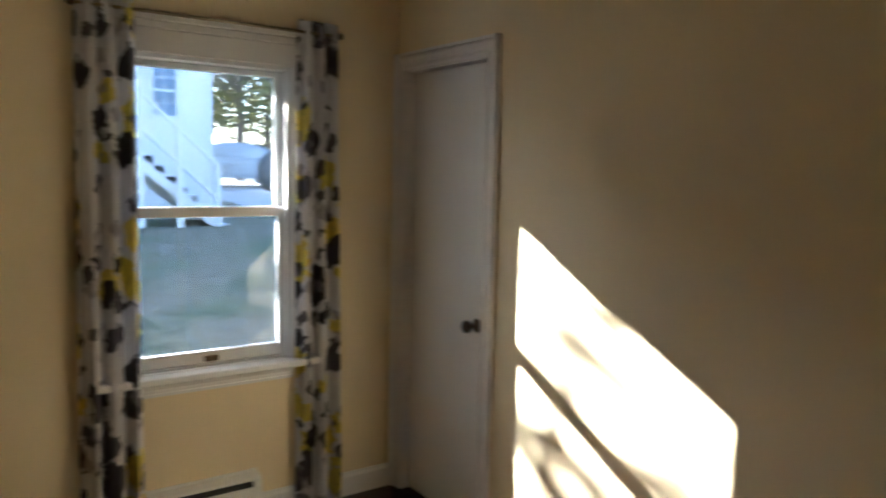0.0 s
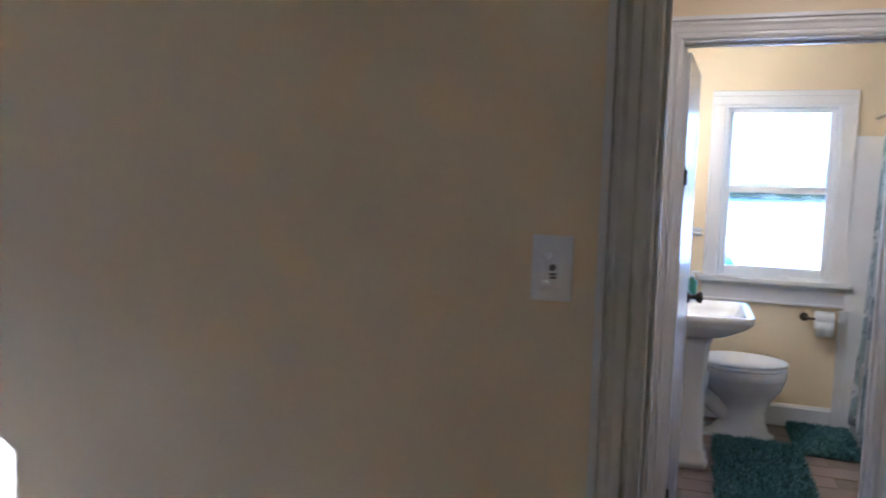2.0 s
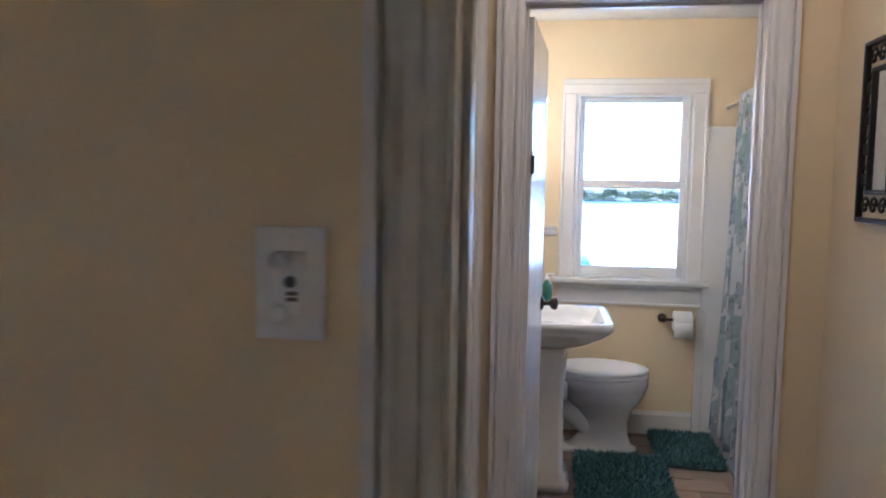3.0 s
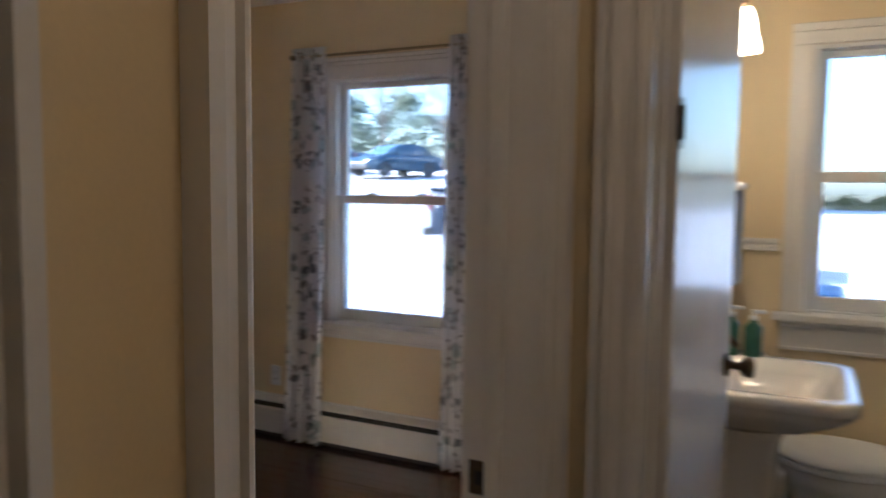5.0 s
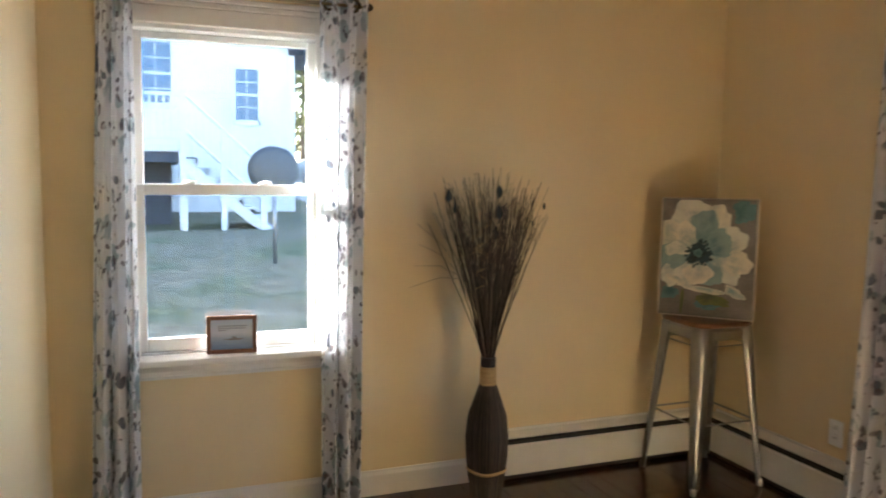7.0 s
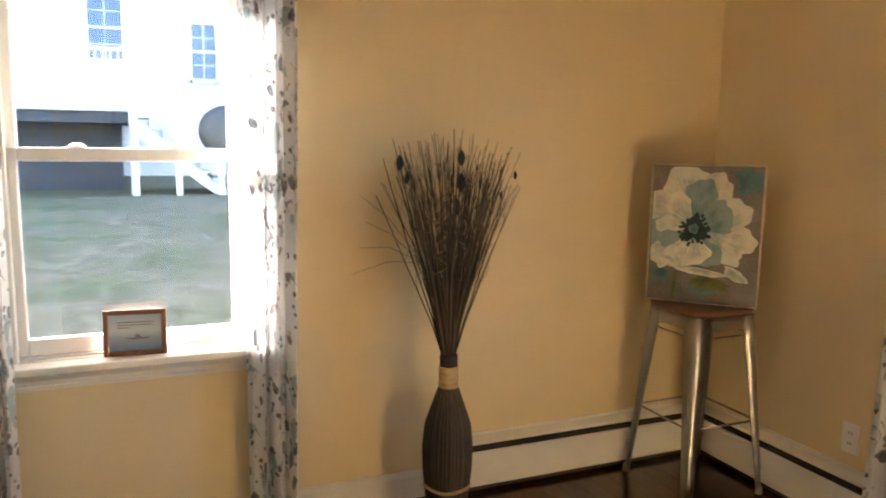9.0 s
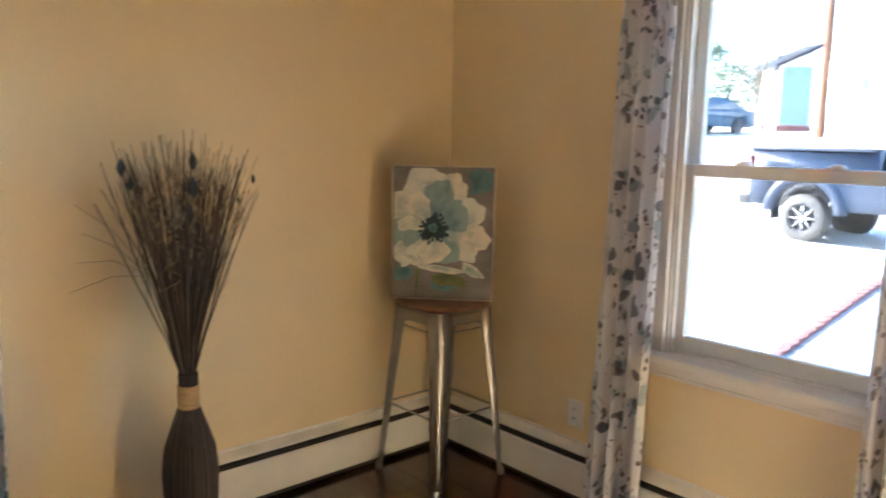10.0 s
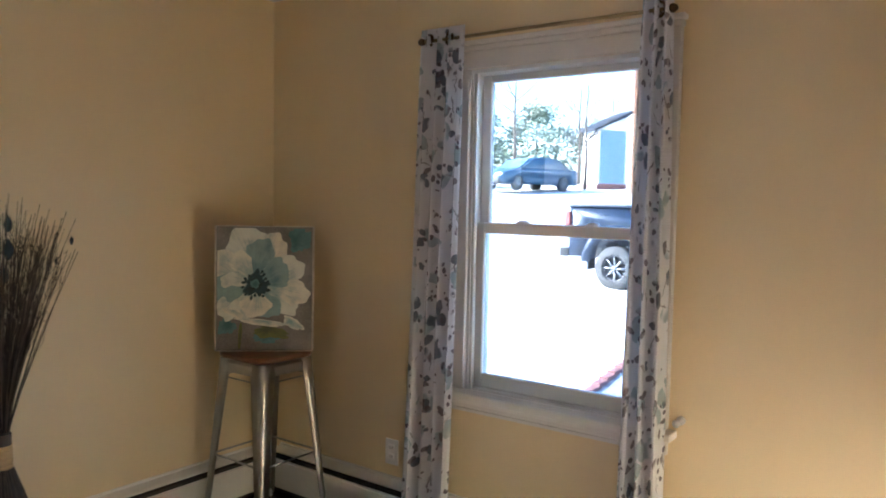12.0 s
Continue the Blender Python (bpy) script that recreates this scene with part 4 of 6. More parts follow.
def reed_vase(m):
    v = thing("reed_vase", "tall dark reed floor vase with tan raffia bands", "vase", m)
    prof = [(0.052, 0.0), (0.055, 0.02), (0.069, 0.12), (0.079, 0.22), (0.082, 0.31), (0.074, 0.40), (0.054, 0.48), (0.034, 0.54), (0.030, 0.60), (0.031, 0.66)]
    n, rings = 88, []
    for r, z in prof:
        ring = []
        sq = 0.55 if z < 0.45 else 0.1
        for i in range(n):
            a = 2 * math.pi * i / n
            q = 1 / (abs(math.cos(a)) ** 4 + abs(math.sin(a)) ** 4) ** 0.25
            k = r * (1 + sq * (q - 1)) * (1 + (0.035 if i % 2 else 0.0))
            ring.append(Vector((k * math.cos(a), k * math.sin(a), z)))
        rings.append(ring)
    bm = bmesh.new()
    ring_skin(bm, rings)
    part("body", bm, M_REED, v)
    rnd = random.Random(23)
    for k in range(34):
        # single paler strands laid over the dark reeds
        a = 2 * math.pi * (k + rnd.uniform(-0.3, 0.3)) / 34
        q = 1 / (abs(math.cos(a)) ** 4 + abs(math.sin(a)) ** 4) ** 0.25
        pts = []
        for r, z in prof[:-2]:
            sq = 0.55 if z < 0.45 else 0.1
            w = r * (1 + sq * (q - 1)) * 1.03
            pts.append((w * math.cos(a), w * math.sin(a), z + 0.002))
        bm = bmesh.new()
        tube(bm, pts, rnd.uniform(0.0011, 0.0022), 5)
        part("reed", bm, M_TWIG, v)
    for z, r, hh, sq in ((0.578, 0.034, 0.042, 0.1), (0.165, 0.0775, 0.007, 0.55)):
        bm = bmesh.new()
        steps = 9 if hh > 0.02 else 2
        rings = []
        for k in range(steps + 1):
            zz = z - hh + 2 * hh * k / steps
            kk = r * (1.05 if k % 2 else 1.0)
            ring = []
            for i in range(40):
                a = 2 * math.pi * i / 40
                q = 1 / (abs(math.cos(a)) ** 4 + abs(math.sin(a)) ** 4) ** 0.25
                w = kk * (1 + sq * (q - 1))
                ring.append(Vector((w * math.cos(a), w * math.sin(a), zz)))
            rings.append(ring)
        ring_skin(bm, rings)
        part("raffia_band", bm, M_RAFFIA, v, "wound tan raffia band")
    return v


def dry_twigs(m):
    rnd = random.Random(11)
    t = thing("dry_twigs", "bundle of thin dry brown twigs in a vase", "dried twigs", m)
    bm = bmesh.new()
    bm2 = bmesh.new()
    for k in range(195):
        a, q = rnd.uniform(0, 6.283), math.sqrt(rnd.random())
        r0, r1 = 0.026 * q, (0.03 + 0.215 * q) * rnd.uniform(0.75, 1.12)
        top = rnd.uniform(0.60, 0.83) * (1.0 - 0.08 * q)
        pts = []
        bend, kink = rnd.uniform(-0.035, 0.035), rnd.uniform(-0.018, 0.018)
        for i in range(6):
            s = i / 5
            r = r0 + (r1 - r0) * s ** 1.25
            wob = bend * math.sin(3.1 * s) + kink * math.sin(9 * s) * s
            x = max(-0.235, r * math.cos(a) + wob)
            pts.append((x, r * math.sin(a) - wob, 0.665 + top * s))
        tube(bm, pts, rnd.uniform(0.0016, 0.0031), 4, 0.45)
        for _ in range(3):
            p = Vector(pts[rnd.randint(2, 4)])
            d = Vector((rnd.uniform(-0.06, 0.06), rnd.uniform(-0.06, 0.06), rnd.uniform(0.05, 0.13)))
            e = p + d
            e.x = max(-0.235, e.x)
            tube(bm2, [p, p + d * 0.5 + Vector((rnd.uniform(-0.014, 0.014), rnd.uniform(-0.014, 0.014), 0)), e], 0.0011, 3, 0.5)
    s = part("twig_mass", bm, M_TWIGS, t)
    s["kind"] = "stuff"
    s = part("side_growth", bm2, M_TWIGS, t)
    s["kind"] = "stuff"
    for x, y, z, r in ((0.06, 0.010, 1.37, 0.013), (0.055, 0.012, 1.285, 0.016), (0.06, -0.005, 1.20, 0.013), (0.02, -0.200, 1.35, 0.013), (0.05, -0.185, 1.30, 0.009), (0.05, 0.225, 1.31, 0.007), (0.05, 0.17, 1.24, 0.006)):
        bm = bmesh.new()
        lathe(bm, [(0.002, -r * 2.0), (r * 0.8, -r), (r, 0), (r * 0.75, r * 1.1), (r * 0.3, r * 1.9), (0.001, r * 2.4)], (x, y, z), 10)
        part("seed_pod", bm, M_BUD, t, "dark teal seed pod", True)
    for k in range(7):
        bm = bmesh.new()
        z0, y0 = rnd.uniform(0.9, 1.25), rnd.uniform(-0.09, 0.0)
        tube(bm, [(0.06 + 0.02 * math.cos(i * 1.1 + k), y0 + 0.028 * math.sin(i * 1.1 + k), z0 + 0.012 * i) for i in range(9)], 0.0012, 4)
        part("raffia_curl", bm, M_RAFFIA, t, "curled pale raffia strand")
    for k in range(4):
        bm = bmesh.new()
        y1 = -0.30 - 0.05 * rnd.random()
        tube(bm, [(0, -0.02, 0.80), (-0.02, -0.10, 1.00), (-0.03, -0.22, 1.16 - 0.05 * k), (-0.04, y1, 1.24 - 0.09 * k)], 0.0014, 4, 0.4)
        part("stray_twig", bm, M_TWIG, t)
    return t


reed_vase(pose(0.262, -1.415, 0, 0, 0, 18))
dry_twigs(pose(0.262, -1.415, 0))


def photo_frame(m):
    f = thing("photo_frame", "small reddish wooden frame with a sea photograph", "picture frame", m)
    w, h, b = 0.200, 0.155, 0.017
    for lo, hi in (((-w / 2, 0), (-w / 2 + b, h)), ((w / 2 - b, 0), (w / 2, h)), ((-w / 2 + b, 0), (w / 2 - b, b)), ((-w / 2 + b, h - b), (w / 2 - b, h))):
        part("frame_side", box_bm((lo[0], 0, lo[1]), (hi[0], 0.014, hi[1]), 0.003, 1), M_FRAMEWOOD, f)
    part("print", box_bm((-w / 2 + b, 0.005, b), (w / 2 - b, 0.010, h - b)), M_PRINT, f)
    for k, (x0, x1) in enumerate(((-0.055, 0.060), (-0.055, 0.055), (-0.055, -0.02))):
        part("line_of_writing", box_bm((x0, 0.0042, 0.111 - 0.009 * k), (x1, 0.0052, 0.114 - 0.009 * k)), M_GREYINK, f, "row of small unreadable writing")
    bm = bmesh.new()
    blob(bm, 0.01, 0.058, 0.036, 0.004, 0.02, 0.0042, 0.0052, random.Random(2), 0.3)
    part("whale_tail_shape", bm, M_GREYINK, f, "dark shape on the water")
    bm = bmesh.new()
    blob(bm, 0.008, 0.064, 0.009, 0.007, 0.0, 0.0042, 0.0052, random.Random(3), 0.3)
    part("whale_tail_shape", bm, M_GREYINK, f, "dark shape on the water")
    part("back_strut", box_bm((-0.02, 0.014, 0.004), (0.02, 0.018, 0.11)), M_BLACKPART, f)
    return f


photo_frame(Matrix.Translation((0.030, -2.462, 0.699)) @ pose(0, 0, 0, 0, 0, 84) @ pose(0, 0, 0, -5))


def wall_plate(name, m, label, category, dial=False):
    """A cover plate on a wall that faces local -y."""
    p = thing(name, label, category, m)
    part("plate", box_bm((-0.0365, -0.006, -0.058), (0.0365, 0, 0.058), 0.0035, 2), M_PLASTIC, p)
    if dial:
        part("rocker", box_bm((-0.017, -0.008, -0.034), (0.017, -0.005, 0.034), 0.002, 1), M_PLASTIC, p)
        bm = bmesh.new()
        lathe(bm, [(0.006, -0.008), (0.006, -0.012), (0.004, -0.014)], (0.002, 0, 0.002), 14, "y")
        part("button", bm, M_GREYINK, p, "small grey push button", True)
        for z in (0.024, -0.030):
            bm = bmesh.new()
            lathe(bm, [(0.009, -0.008), (0.009, -0.014), (0.006, -0.017)], (-0.010, 0, z), 14, "y")
            part("nub", bm, M_PLASTIC, p, "round white nub", True)
        for k in (0, 1):
            part("line_of_writing", box_bm((-0.003, -0.0088, -0.012 - k * 0.006), (0.009, -0.0078, -0.008 - k * 0.006)), M_GREYINK, p)
    else:
        for z in (-0.02, 0.02):
            s = part("socket", box_bm((-0.017, -0.009, z - 0.014), (0.017, -0.005, z + 0.014), 0.004, 2), M_PLASTIC, p)
            for x in (-0.006, 0.006):
                part("slot", box_bm((x - 0.0015, -0.0096, z - 0.004), (x + 0.0015, -0.0085, z + 0.006)), M_BLACKPART, s)
    for z in (-0.046, 0.046):
        bm = bmesh.new()
        lathe(bm, [(0.004, -0.006), (0.0035, -0.0075)], (0, 0, z), 10, "y")
        part("screw", bm, M_PLASTIC, p)
    return p


wall_plate("wall_switch", pose(3.167, -3.81, 1.381), "white wall switch plate beside the bedroom doorway", "switch", True)
wall_plate("wall_outlet", pose(0.805, 0, 0.345), "white wall outlet plate above the heater", "outlet")
bm = bmesh.new()
hook = thing("tieback_hook", "small pale curtain tieback hook on the wall", "hook", pose(2.10, 0, 0.735))
lathe(bm, [(0.016, 0), (0.016, -0.006), (0.006, -0.010), (0.006, -0.040), (0.012, -0.045), (0.014, -0.055), (0.004, -0.060)], (0, 0, 0), 12, "y")
part("stem", bm, M_PLASTIC, hook, "", True)


# ---- hall mirror ----
def iron_mirror(m):
    """A narrow framed mirror; local x along the wall, facing -y."""
    f = thing("iron_mirror", "narrow wall mirror in a black wrought iron frame", "mirror", m)
    w, h = 0.24, 0.46
    part("glass", box_bm((-0.055, -0.012, -0.15), (0.055, -0.006, 0.15)), M_MIRROR, f, "plain mirror glass")
    bm = bmesh.new()
    for s in (w / 2, 0.062):
        hh = h / 2 if s == w / 2 else 0.157
        for x in (-s, s):
            bx(bm, (x - 0.006, -0.020, -hh), (x + 0.006, -0.003, hh), 0.002, 1)
        for z in (-hh, hh):
            bx(bm, (-s - 0.006, -0.020, z - 0.006), (s + 0.006, -0.003, z + 0.006), 0.002, 1)
    part("bars", bm, M_IRON, f)
    for sx in (-1, 1):
        for z in (-0.12, -0.04, 0.04, 0.12):
            bm = bmesh.new()
            pts = [(sx * 0.092 + 0.022 * math.cos(a * 0.7) * (1 - a / 14), -0.011, z + 0.036 * math.sin(a * 0.7) * (1 - a / 14)) for a in range(12)]
            tube(bm, pts, 0.0042, 5)
            part("scroll", bm, M_IRON, f, "", True)
    for sz in (-1, 1):
        for x in (-0.08, -0.027, 0.027, 0.08):
            bm = bmesh.new()
            pts = [(x + 0.024 * math.cos(a * 0.7) * (1 - a / 14), -0.011, sz * 0.193 + 0.026 * math.sin(a * 0.7) * (1 - a / 14)) for a in range(12)]
            tube(bm, pts, 0.0042, 5)
            part("scroll", bm, M_IRON, f, "", True)
    return f


iron_mirror(pose(4.245, -2.49, 1.635, 0, 0, -90))


# ---- hall lamp ----
hl = thing("ceiling_light", "small lit flush ceiling light in the hall", "ceiling lamp", pose(3.72, -2.92, H))
bm = bmesh.new()
lathe(bm, [(0.13, 0), (0.13, -0.018), (0.115, -0.024)], (0, 0, 0), 24)
part("base", bm, M_BRONZE, hl, "dark bronze base", True)
bm = bmesh.new()
lathe(bm, [(0.114, -0.0245), (0.108, -0.05), (0.085, -0.078), (0.045, -0.094), (0.004, -0.098)], (0, 0, 0), 24)
part("bowl", bm, M_LAMP_DIM, hl, "glowing opal glass bowl", True)
lamp = new("hall_light", bpy.data.lights.new("hall_light", "POINT"))
lamp.data.energy, lamp.data.color, lamp.data.shadow_soft_size = 0.12, (1.0, 0.72, 0.46), 0.08
lamp.location = (3.72, -2.92, H - 0.20)


# ---- bathroom ----
def toilet(m):
    """A toilet that faces local +x, its tank at the origin."""
    t = thing("toilet", "white porcelain toilet with a closed lid", "toilet", m)

    def oval(cx, rx, ry, z, n=28, back=0.75):
        return [Vector((cx + (rx if math.cos(a) > 0 else rx * back) * math.cos(a), ry * math.sin(a), 1.11 * z)) for a in (2 * math.pi * i / n for i in range(n))]
    bm = bmesh.new()
    ring_skin(bm, [oval(0.47, 0.245, 0.125, 0.0), oval(0.47, 0.243, 0.123, 0.022), oval(0.49, 0.190, 0.100, 0.034), oval(0.51, 0.150, 0.088, 0.09), oval(0.51, 0.150, 0.090, 0.16),
                   oval(0.50, 0.185, 0.115, 0.215), oval(0.485, 0.245, 0.158, 0.265), oval(0.48, 0.270, 0.178, 0.305), oval(0.48, 0.277, 0.184, 0.330), oval(0.48, 0.283, 0.188, 0.335), oval(0.48, 0.284, 0.188, 0.378), oval(0.48, 0.276, 0.182, 0.386)])
    part("bowl", bm, M_PORCELAIN, t, "", True)
    bm = bmesh.new()
    ring_skin(bm, [oval(0.475, 0.285, 0.190, 0.387), oval(0.475, 0.290, 0.192, 0.395), oval(0.475, 0.285, 0.190, 0.404)])
    part("seat_ring", bm, M_PLASTIC, t, "", True)
    bm = bmesh.new()
    ring_skin(bm, [oval(0.472, 0.290, 0.191, 0.410), oval(0.472, 0.295, 0.194, 0.418), oval(0.472, 0.285, 0.187, 0.428), oval(0.472, 0.22, 0.14, 0.432)])
    part("lid", bm, M_PLASTIC, t, "closed white lid", True)
    part("tank", box_bm((0.01, -0.215, 0.411), (0.20, 0.215, 0.74), 0.025, 3), M_PORCELAIN, t, "", True)
    part("tank_lid", box_bm((0.0, -0.225, 0.741), (0.212, 0.225, 0.775), 0.012, 2), M_PORCELAIN, t, "", True)
    part("pedestal_back", box_bm((0.06, -0.105, 0.0), (0.40, 0.105, 0.030), 0.008, 2), M_PORCELAIN, t, "", True)
    bm = bmesh.new()
    tube(bm, [(0.50, 0, 0.13), (0.43, 0, 0.15), (0.36, 0, 0.21), (0.30, 0, 0.24), (0.23, 0, 0.21), (0.19, 0, 0.12), (0.19, 0, 0.02)], 0.072, 14)
    part("trapway", bm, M_PORCELAIN, t, "rounded porcelain trapway", True)
    part("tank_shelf", box_bm((0.02, -0.15, 0.30), (0.32, 0.15, 0.410), 0.03, 3), M_PORCELAIN, t, "", True)
    part("flush_lever", box_bm((0.20, -0.17, 0.67), (0.215, -0.10, 0.685), 0.003, 1), M_CHROME, t, "chrome flush lever")
    return t


toilet(pose(3.195, -0.305, 0))


def sink(m):
    """A pedestal sink with its back to the wall at local x = 0, facing +x."""
    s = thing("pedestal_sink", "white porcelain pedestal sink", "sink", m)

    def rect(x0, x1, hy, z, r=0.06, n=6):
        pts = []
        for cx, cy, a0 in ((x1 - r, hy - r, 0), (x0 + 0.01, hy - 0.01, 90), (x0 + 0.01, -hy + 0.01, 180), (x1 - r, -hy + r, 270)):
            rr = r if cx == x1 - r else 0.01
            for i in range(n + 1):
                a = radians(a0 + 90 * i / n)
                pts.append(Vector((cx + rr * math.cos(a), cy + rr * math.sin(a), z)))
        return pts
    bm = bmesh.new()
    ring_skin(bm, [rect(0.03, 0.30, 0.13, 0.69), rect(0.02, 0.40, 0.19, 0.72), rect(0.005, 0.475, 0.25, 0.765), rect(0.0, 0.505, 0.275, 0.79), rect(0, 0.508, 0.278, 0.800),
                   rect(0, 0.518, 0.286, 0.803), rect(0, 0.52, 0.288, 0.832), rect(0, 0.512, 0.281, 0.840), rect(0.13, 0.475, 0.235, 0.838), rect(0.15, 0.455, 0.215, 0.80), rect(0.20, 0.40, 0.14, 0.735)])
    part("basin", bm, M_PORCELAIN, s, "", True)
    bm = bmesh.new()
    ring_skin(bm, [rect(0.06, 0.345, 0.110, 0.0, 0.04), rect(0.06, 0.345, 0.110, 0.045, 0.04), rect(0.065, 0.332, 0.100, 0.052, 0.04), rect(0.065, 0.332, 0.100, 0.085, 0.04),
                   rect(0.07, 0.315, 0.090, 0.098, 0.03), rect(0.07, 0.305, 0.086, 0.45, 0.03), rect(0.06, 0.32, 0.105, 0.66, 0.03), rect(0.05, 0.34, 0.130, 0.705, 0.03)])
    part("pedestal", bm, M_PORCELAIN, s, "", True)
    bm = bmesh.new()
    lathe(bm, [(0.022, 0.838), (0.02, 0.85), (0.013, 0.86), (0.012, 0.93)], (0.075, 0, 0), 14)
    tube(bm, [(0.075, 0, 0.92), (0.11, 0, 0.945), (0.16, 0, 0.94), (0.185, 0, 0.915)], 0.011, 10)
    part("spout", bm, M_BRONZE, s, "dark bronze faucet", True)
    for y in (-0.1, 0.1):
        bm = bmesh.new()
        lathe(bm, [(0.022, 0.838), (0.018, 0.852), (0.010, 0.862), (0.010, 0.885), (0.020, 0.890), (0.018, 0.905), (0.006, 0.909)], (0.07, y, 0), 14)
        part("tap_handle", bm, M_BRONZE, s, "dark bronze tap handle", True)
    return s


sink(pose(PX1 + 0.003, -0.905, 0.010) @ Matrix.Diagonal((1, 1, 1.022, 1)))


def bottle(m, mat, h, label):
    b = thing("soap_bottle", label, "bottle", m)
    bm = bmesh.new()
    lathe(bm, [(0.028, 0), (0.030, 0.006), (0.030, h * 0.62), (0.014, h * 0.72), (0.012, h * 0.78)], (0, 0, 0), 16)
    part("body", bm, mat, b, "", True)
    bm = bmesh.new()
    lathe(bm, [(0.014, h * 0.78), (0.014, h * 0.86), (0.005, h * 0.87), (0.005, h)], (0, 0, 0), 10)
    bx(bm, (0, -0.006, h - 0.012), (0.04, 0.006, h), 0.002, 1)
    part("pump", bm, M_PLASTIC, b, "white pump top", True)


bottle(pose(3.315, -0.648, 0.868), M_SOAP, 0.17, "green soap bottle with a white pump")
bottle(pose(3.388, -0.645, 0.868), M_SOAP, 0.16, "green soap bottle with a white pump")


def sconce(m):
    s = thing("wall_sconce", "lit wall sconce with a cone-shaped opal shade", "wall lamp", m)
    bm = bmesh.new()
    lathe(bm, [(0.05, 0), (0.05, 0.012), (0.02, 0.02)], (0, 0, 0.04), 18, "x")
    tube(bm, [(0.015, 0, 0.04), (0.08, 0, 0.075), (0.13, 0, 0.12), (0.145, 0, 0.108)], 0.007, 8)
    part("arm", bm, M_BRONZE, s, "dark bronze arm", True)
    bm = bmesh.new()
    lathe(bm, [(0.014, 0.095), (0.022, 0.080), (0.034, 0.030), (0.038, -0.005), (0.043, -0.010), (0.050, -0.055), (0.046, -0.055), (0.036, -0.004), (0.016, 0.078)], (0.145, 0, 0), 20, "z", False)
    part("shade", bm, M_LAMP, s, "glowing tiered cone shade", True)
    bm = bmesh.new()
    lathe(bm, [(0.004, 0.06), (0.02, 0.03), (0.028, 0.0), (0.02, -0.024), (0.004, -0.03)], (0.145, 0, 0), 12)
    part("bulb", bm, M_LAMP, s, "", True)


sconce(pose(PX1, -0.62, 1.955))
sconce(pose(PX1, -1.30, 1.955))
for y in (-0.62, -1.30):
    lamp = new("sconce_light", bpy.data.lights.new("sconce_light", "POINT"))
    lamp.data.energy, lamp.data.color, lamp.data.shadow_soft_size = 0.10, (1.0, 0.72, 0.44), 0.04
    lamp.location = (PX1 + 0.145, y, 1.87)
mc = thing("mirror_cabinet", "white framed bathroom mirror above the sink", "mirror", pose(PX1, -0.965, 1.12))
part("box", box_bm((0, -0.25, 0), (0.03, 0.25, 0.66), 0.004, 1), M_TRIM, mc)
part("glass", box_bm((0.029, -0.21, 0.04), (0.033, 0.21, 0.62)), M_MIRROR, mc, "plain mirror glass")
tw = thing("hand_towel", "grey hand towel on a white wall bracket", "towel", pose(PX1, -0.36, 1.08))
bm = bmesh.new()
bx(bm, (0.11, -0.085, 0.0), (0.135, 0.085, 0.355), 0.012, 3)
part("cloth", bm, M_TOWEL, tw, "", True)
bm = bmesh.new()
bx(bm, (0.0, -0.10, 0.356), (0.15, 0.10, 0.385), 0.012, 3)
part("bracket", bm, M_PORCELAIN, tw, "white porcelain bracket", True)

rail = bmesh.new()
extrude_profile(rail, [(0, 1.185), (-0.022, 1.190), (-0.022, 1.205), (-0.012, 1.212), (-0.018, 1.222), (-0.018, 1.235), (0, 1.238)], 3.18, 3.43, "x")
structure("trim", rail, M_TRIM, "white chair rail beside the bathroom window", "chair rail")

tp = thing("paper_holder", "bronze toilet paper holder with a full roll", "paper holder", pose(4.135, 0, 0.70))
bm = bmesh.new()
lathe(bm, [(0.026, 0), (0.026, -0.008), (0.012, -0.016), (0.011, -0.06), (0.016, -0.07), (0.010, -0.08)], (-0.075, 0, 0.012), 16, "y")
tube(bm, [(-0.075, -0.062, 0.012), (0.085, -0.062, 0.012)], 0.008, 10)
part("arm", bm, M_BRONZE, tp, "", True)
bm = bmesh.new()
lathe(bm, [(0.020, -0.035), (0.056, -0.035), (0.058, -0.032), (0.058, 0.064), (0.056, 0.067), (0.020, 0.067)], (0.015, -0.062, 0.005), 24, "x")
bx(bm, (-0.02, -0.121, -0.085), (0.082, -0.119, 0.005))
part("paper_roll", bm, M_PAPER, tp, "white paper roll", True)

tub = thing("bathtub", "white bathtub with a white wall surround", "bathtub", pose(4.36, 0, 0))
bm = bmesh.new()
bx(bm, (0.0, -1.95, 0.0), (0.09, -0.02, 0.50), 0.025, 3)
bx(bm, (0.09, -1.95, 0.0), (0.90, -0.02, 0.12), 0.01, 1)
bx(bm, (0.82, -1.95, 0.12), (0.90, -0.02, 0.50), 0.025, 3)
bx(bm, (0.09, -0.10, 0.12), (0.82, -0.02, 0.50), 0.02, 2)
bx(bm, (0.09, -1.95, 0.12), (0.82, -1.86, 0.50), 0.02, 2)
part("tub", bm, M_PORCELAIN, tub, "", True)
part("surround", box_bm((-0.09, -0.020, 0.0), (0.90, -0.002, 1.83), 0.004, 1), M_PORCELAIN, tub, "white wall surround panel")
part("surround", box_bm((0.905, -1.95, 0.505), (0.92, -0.022, 1.83), 0.004, 1), M_PORCELAIN, tub, "white wall surround panel")
part("edge_board", box_bm((-0.112, -0.030, 0.0), (-0.062, -0.0205, 0.77), 0.003, 1), M_TRIM, tub)
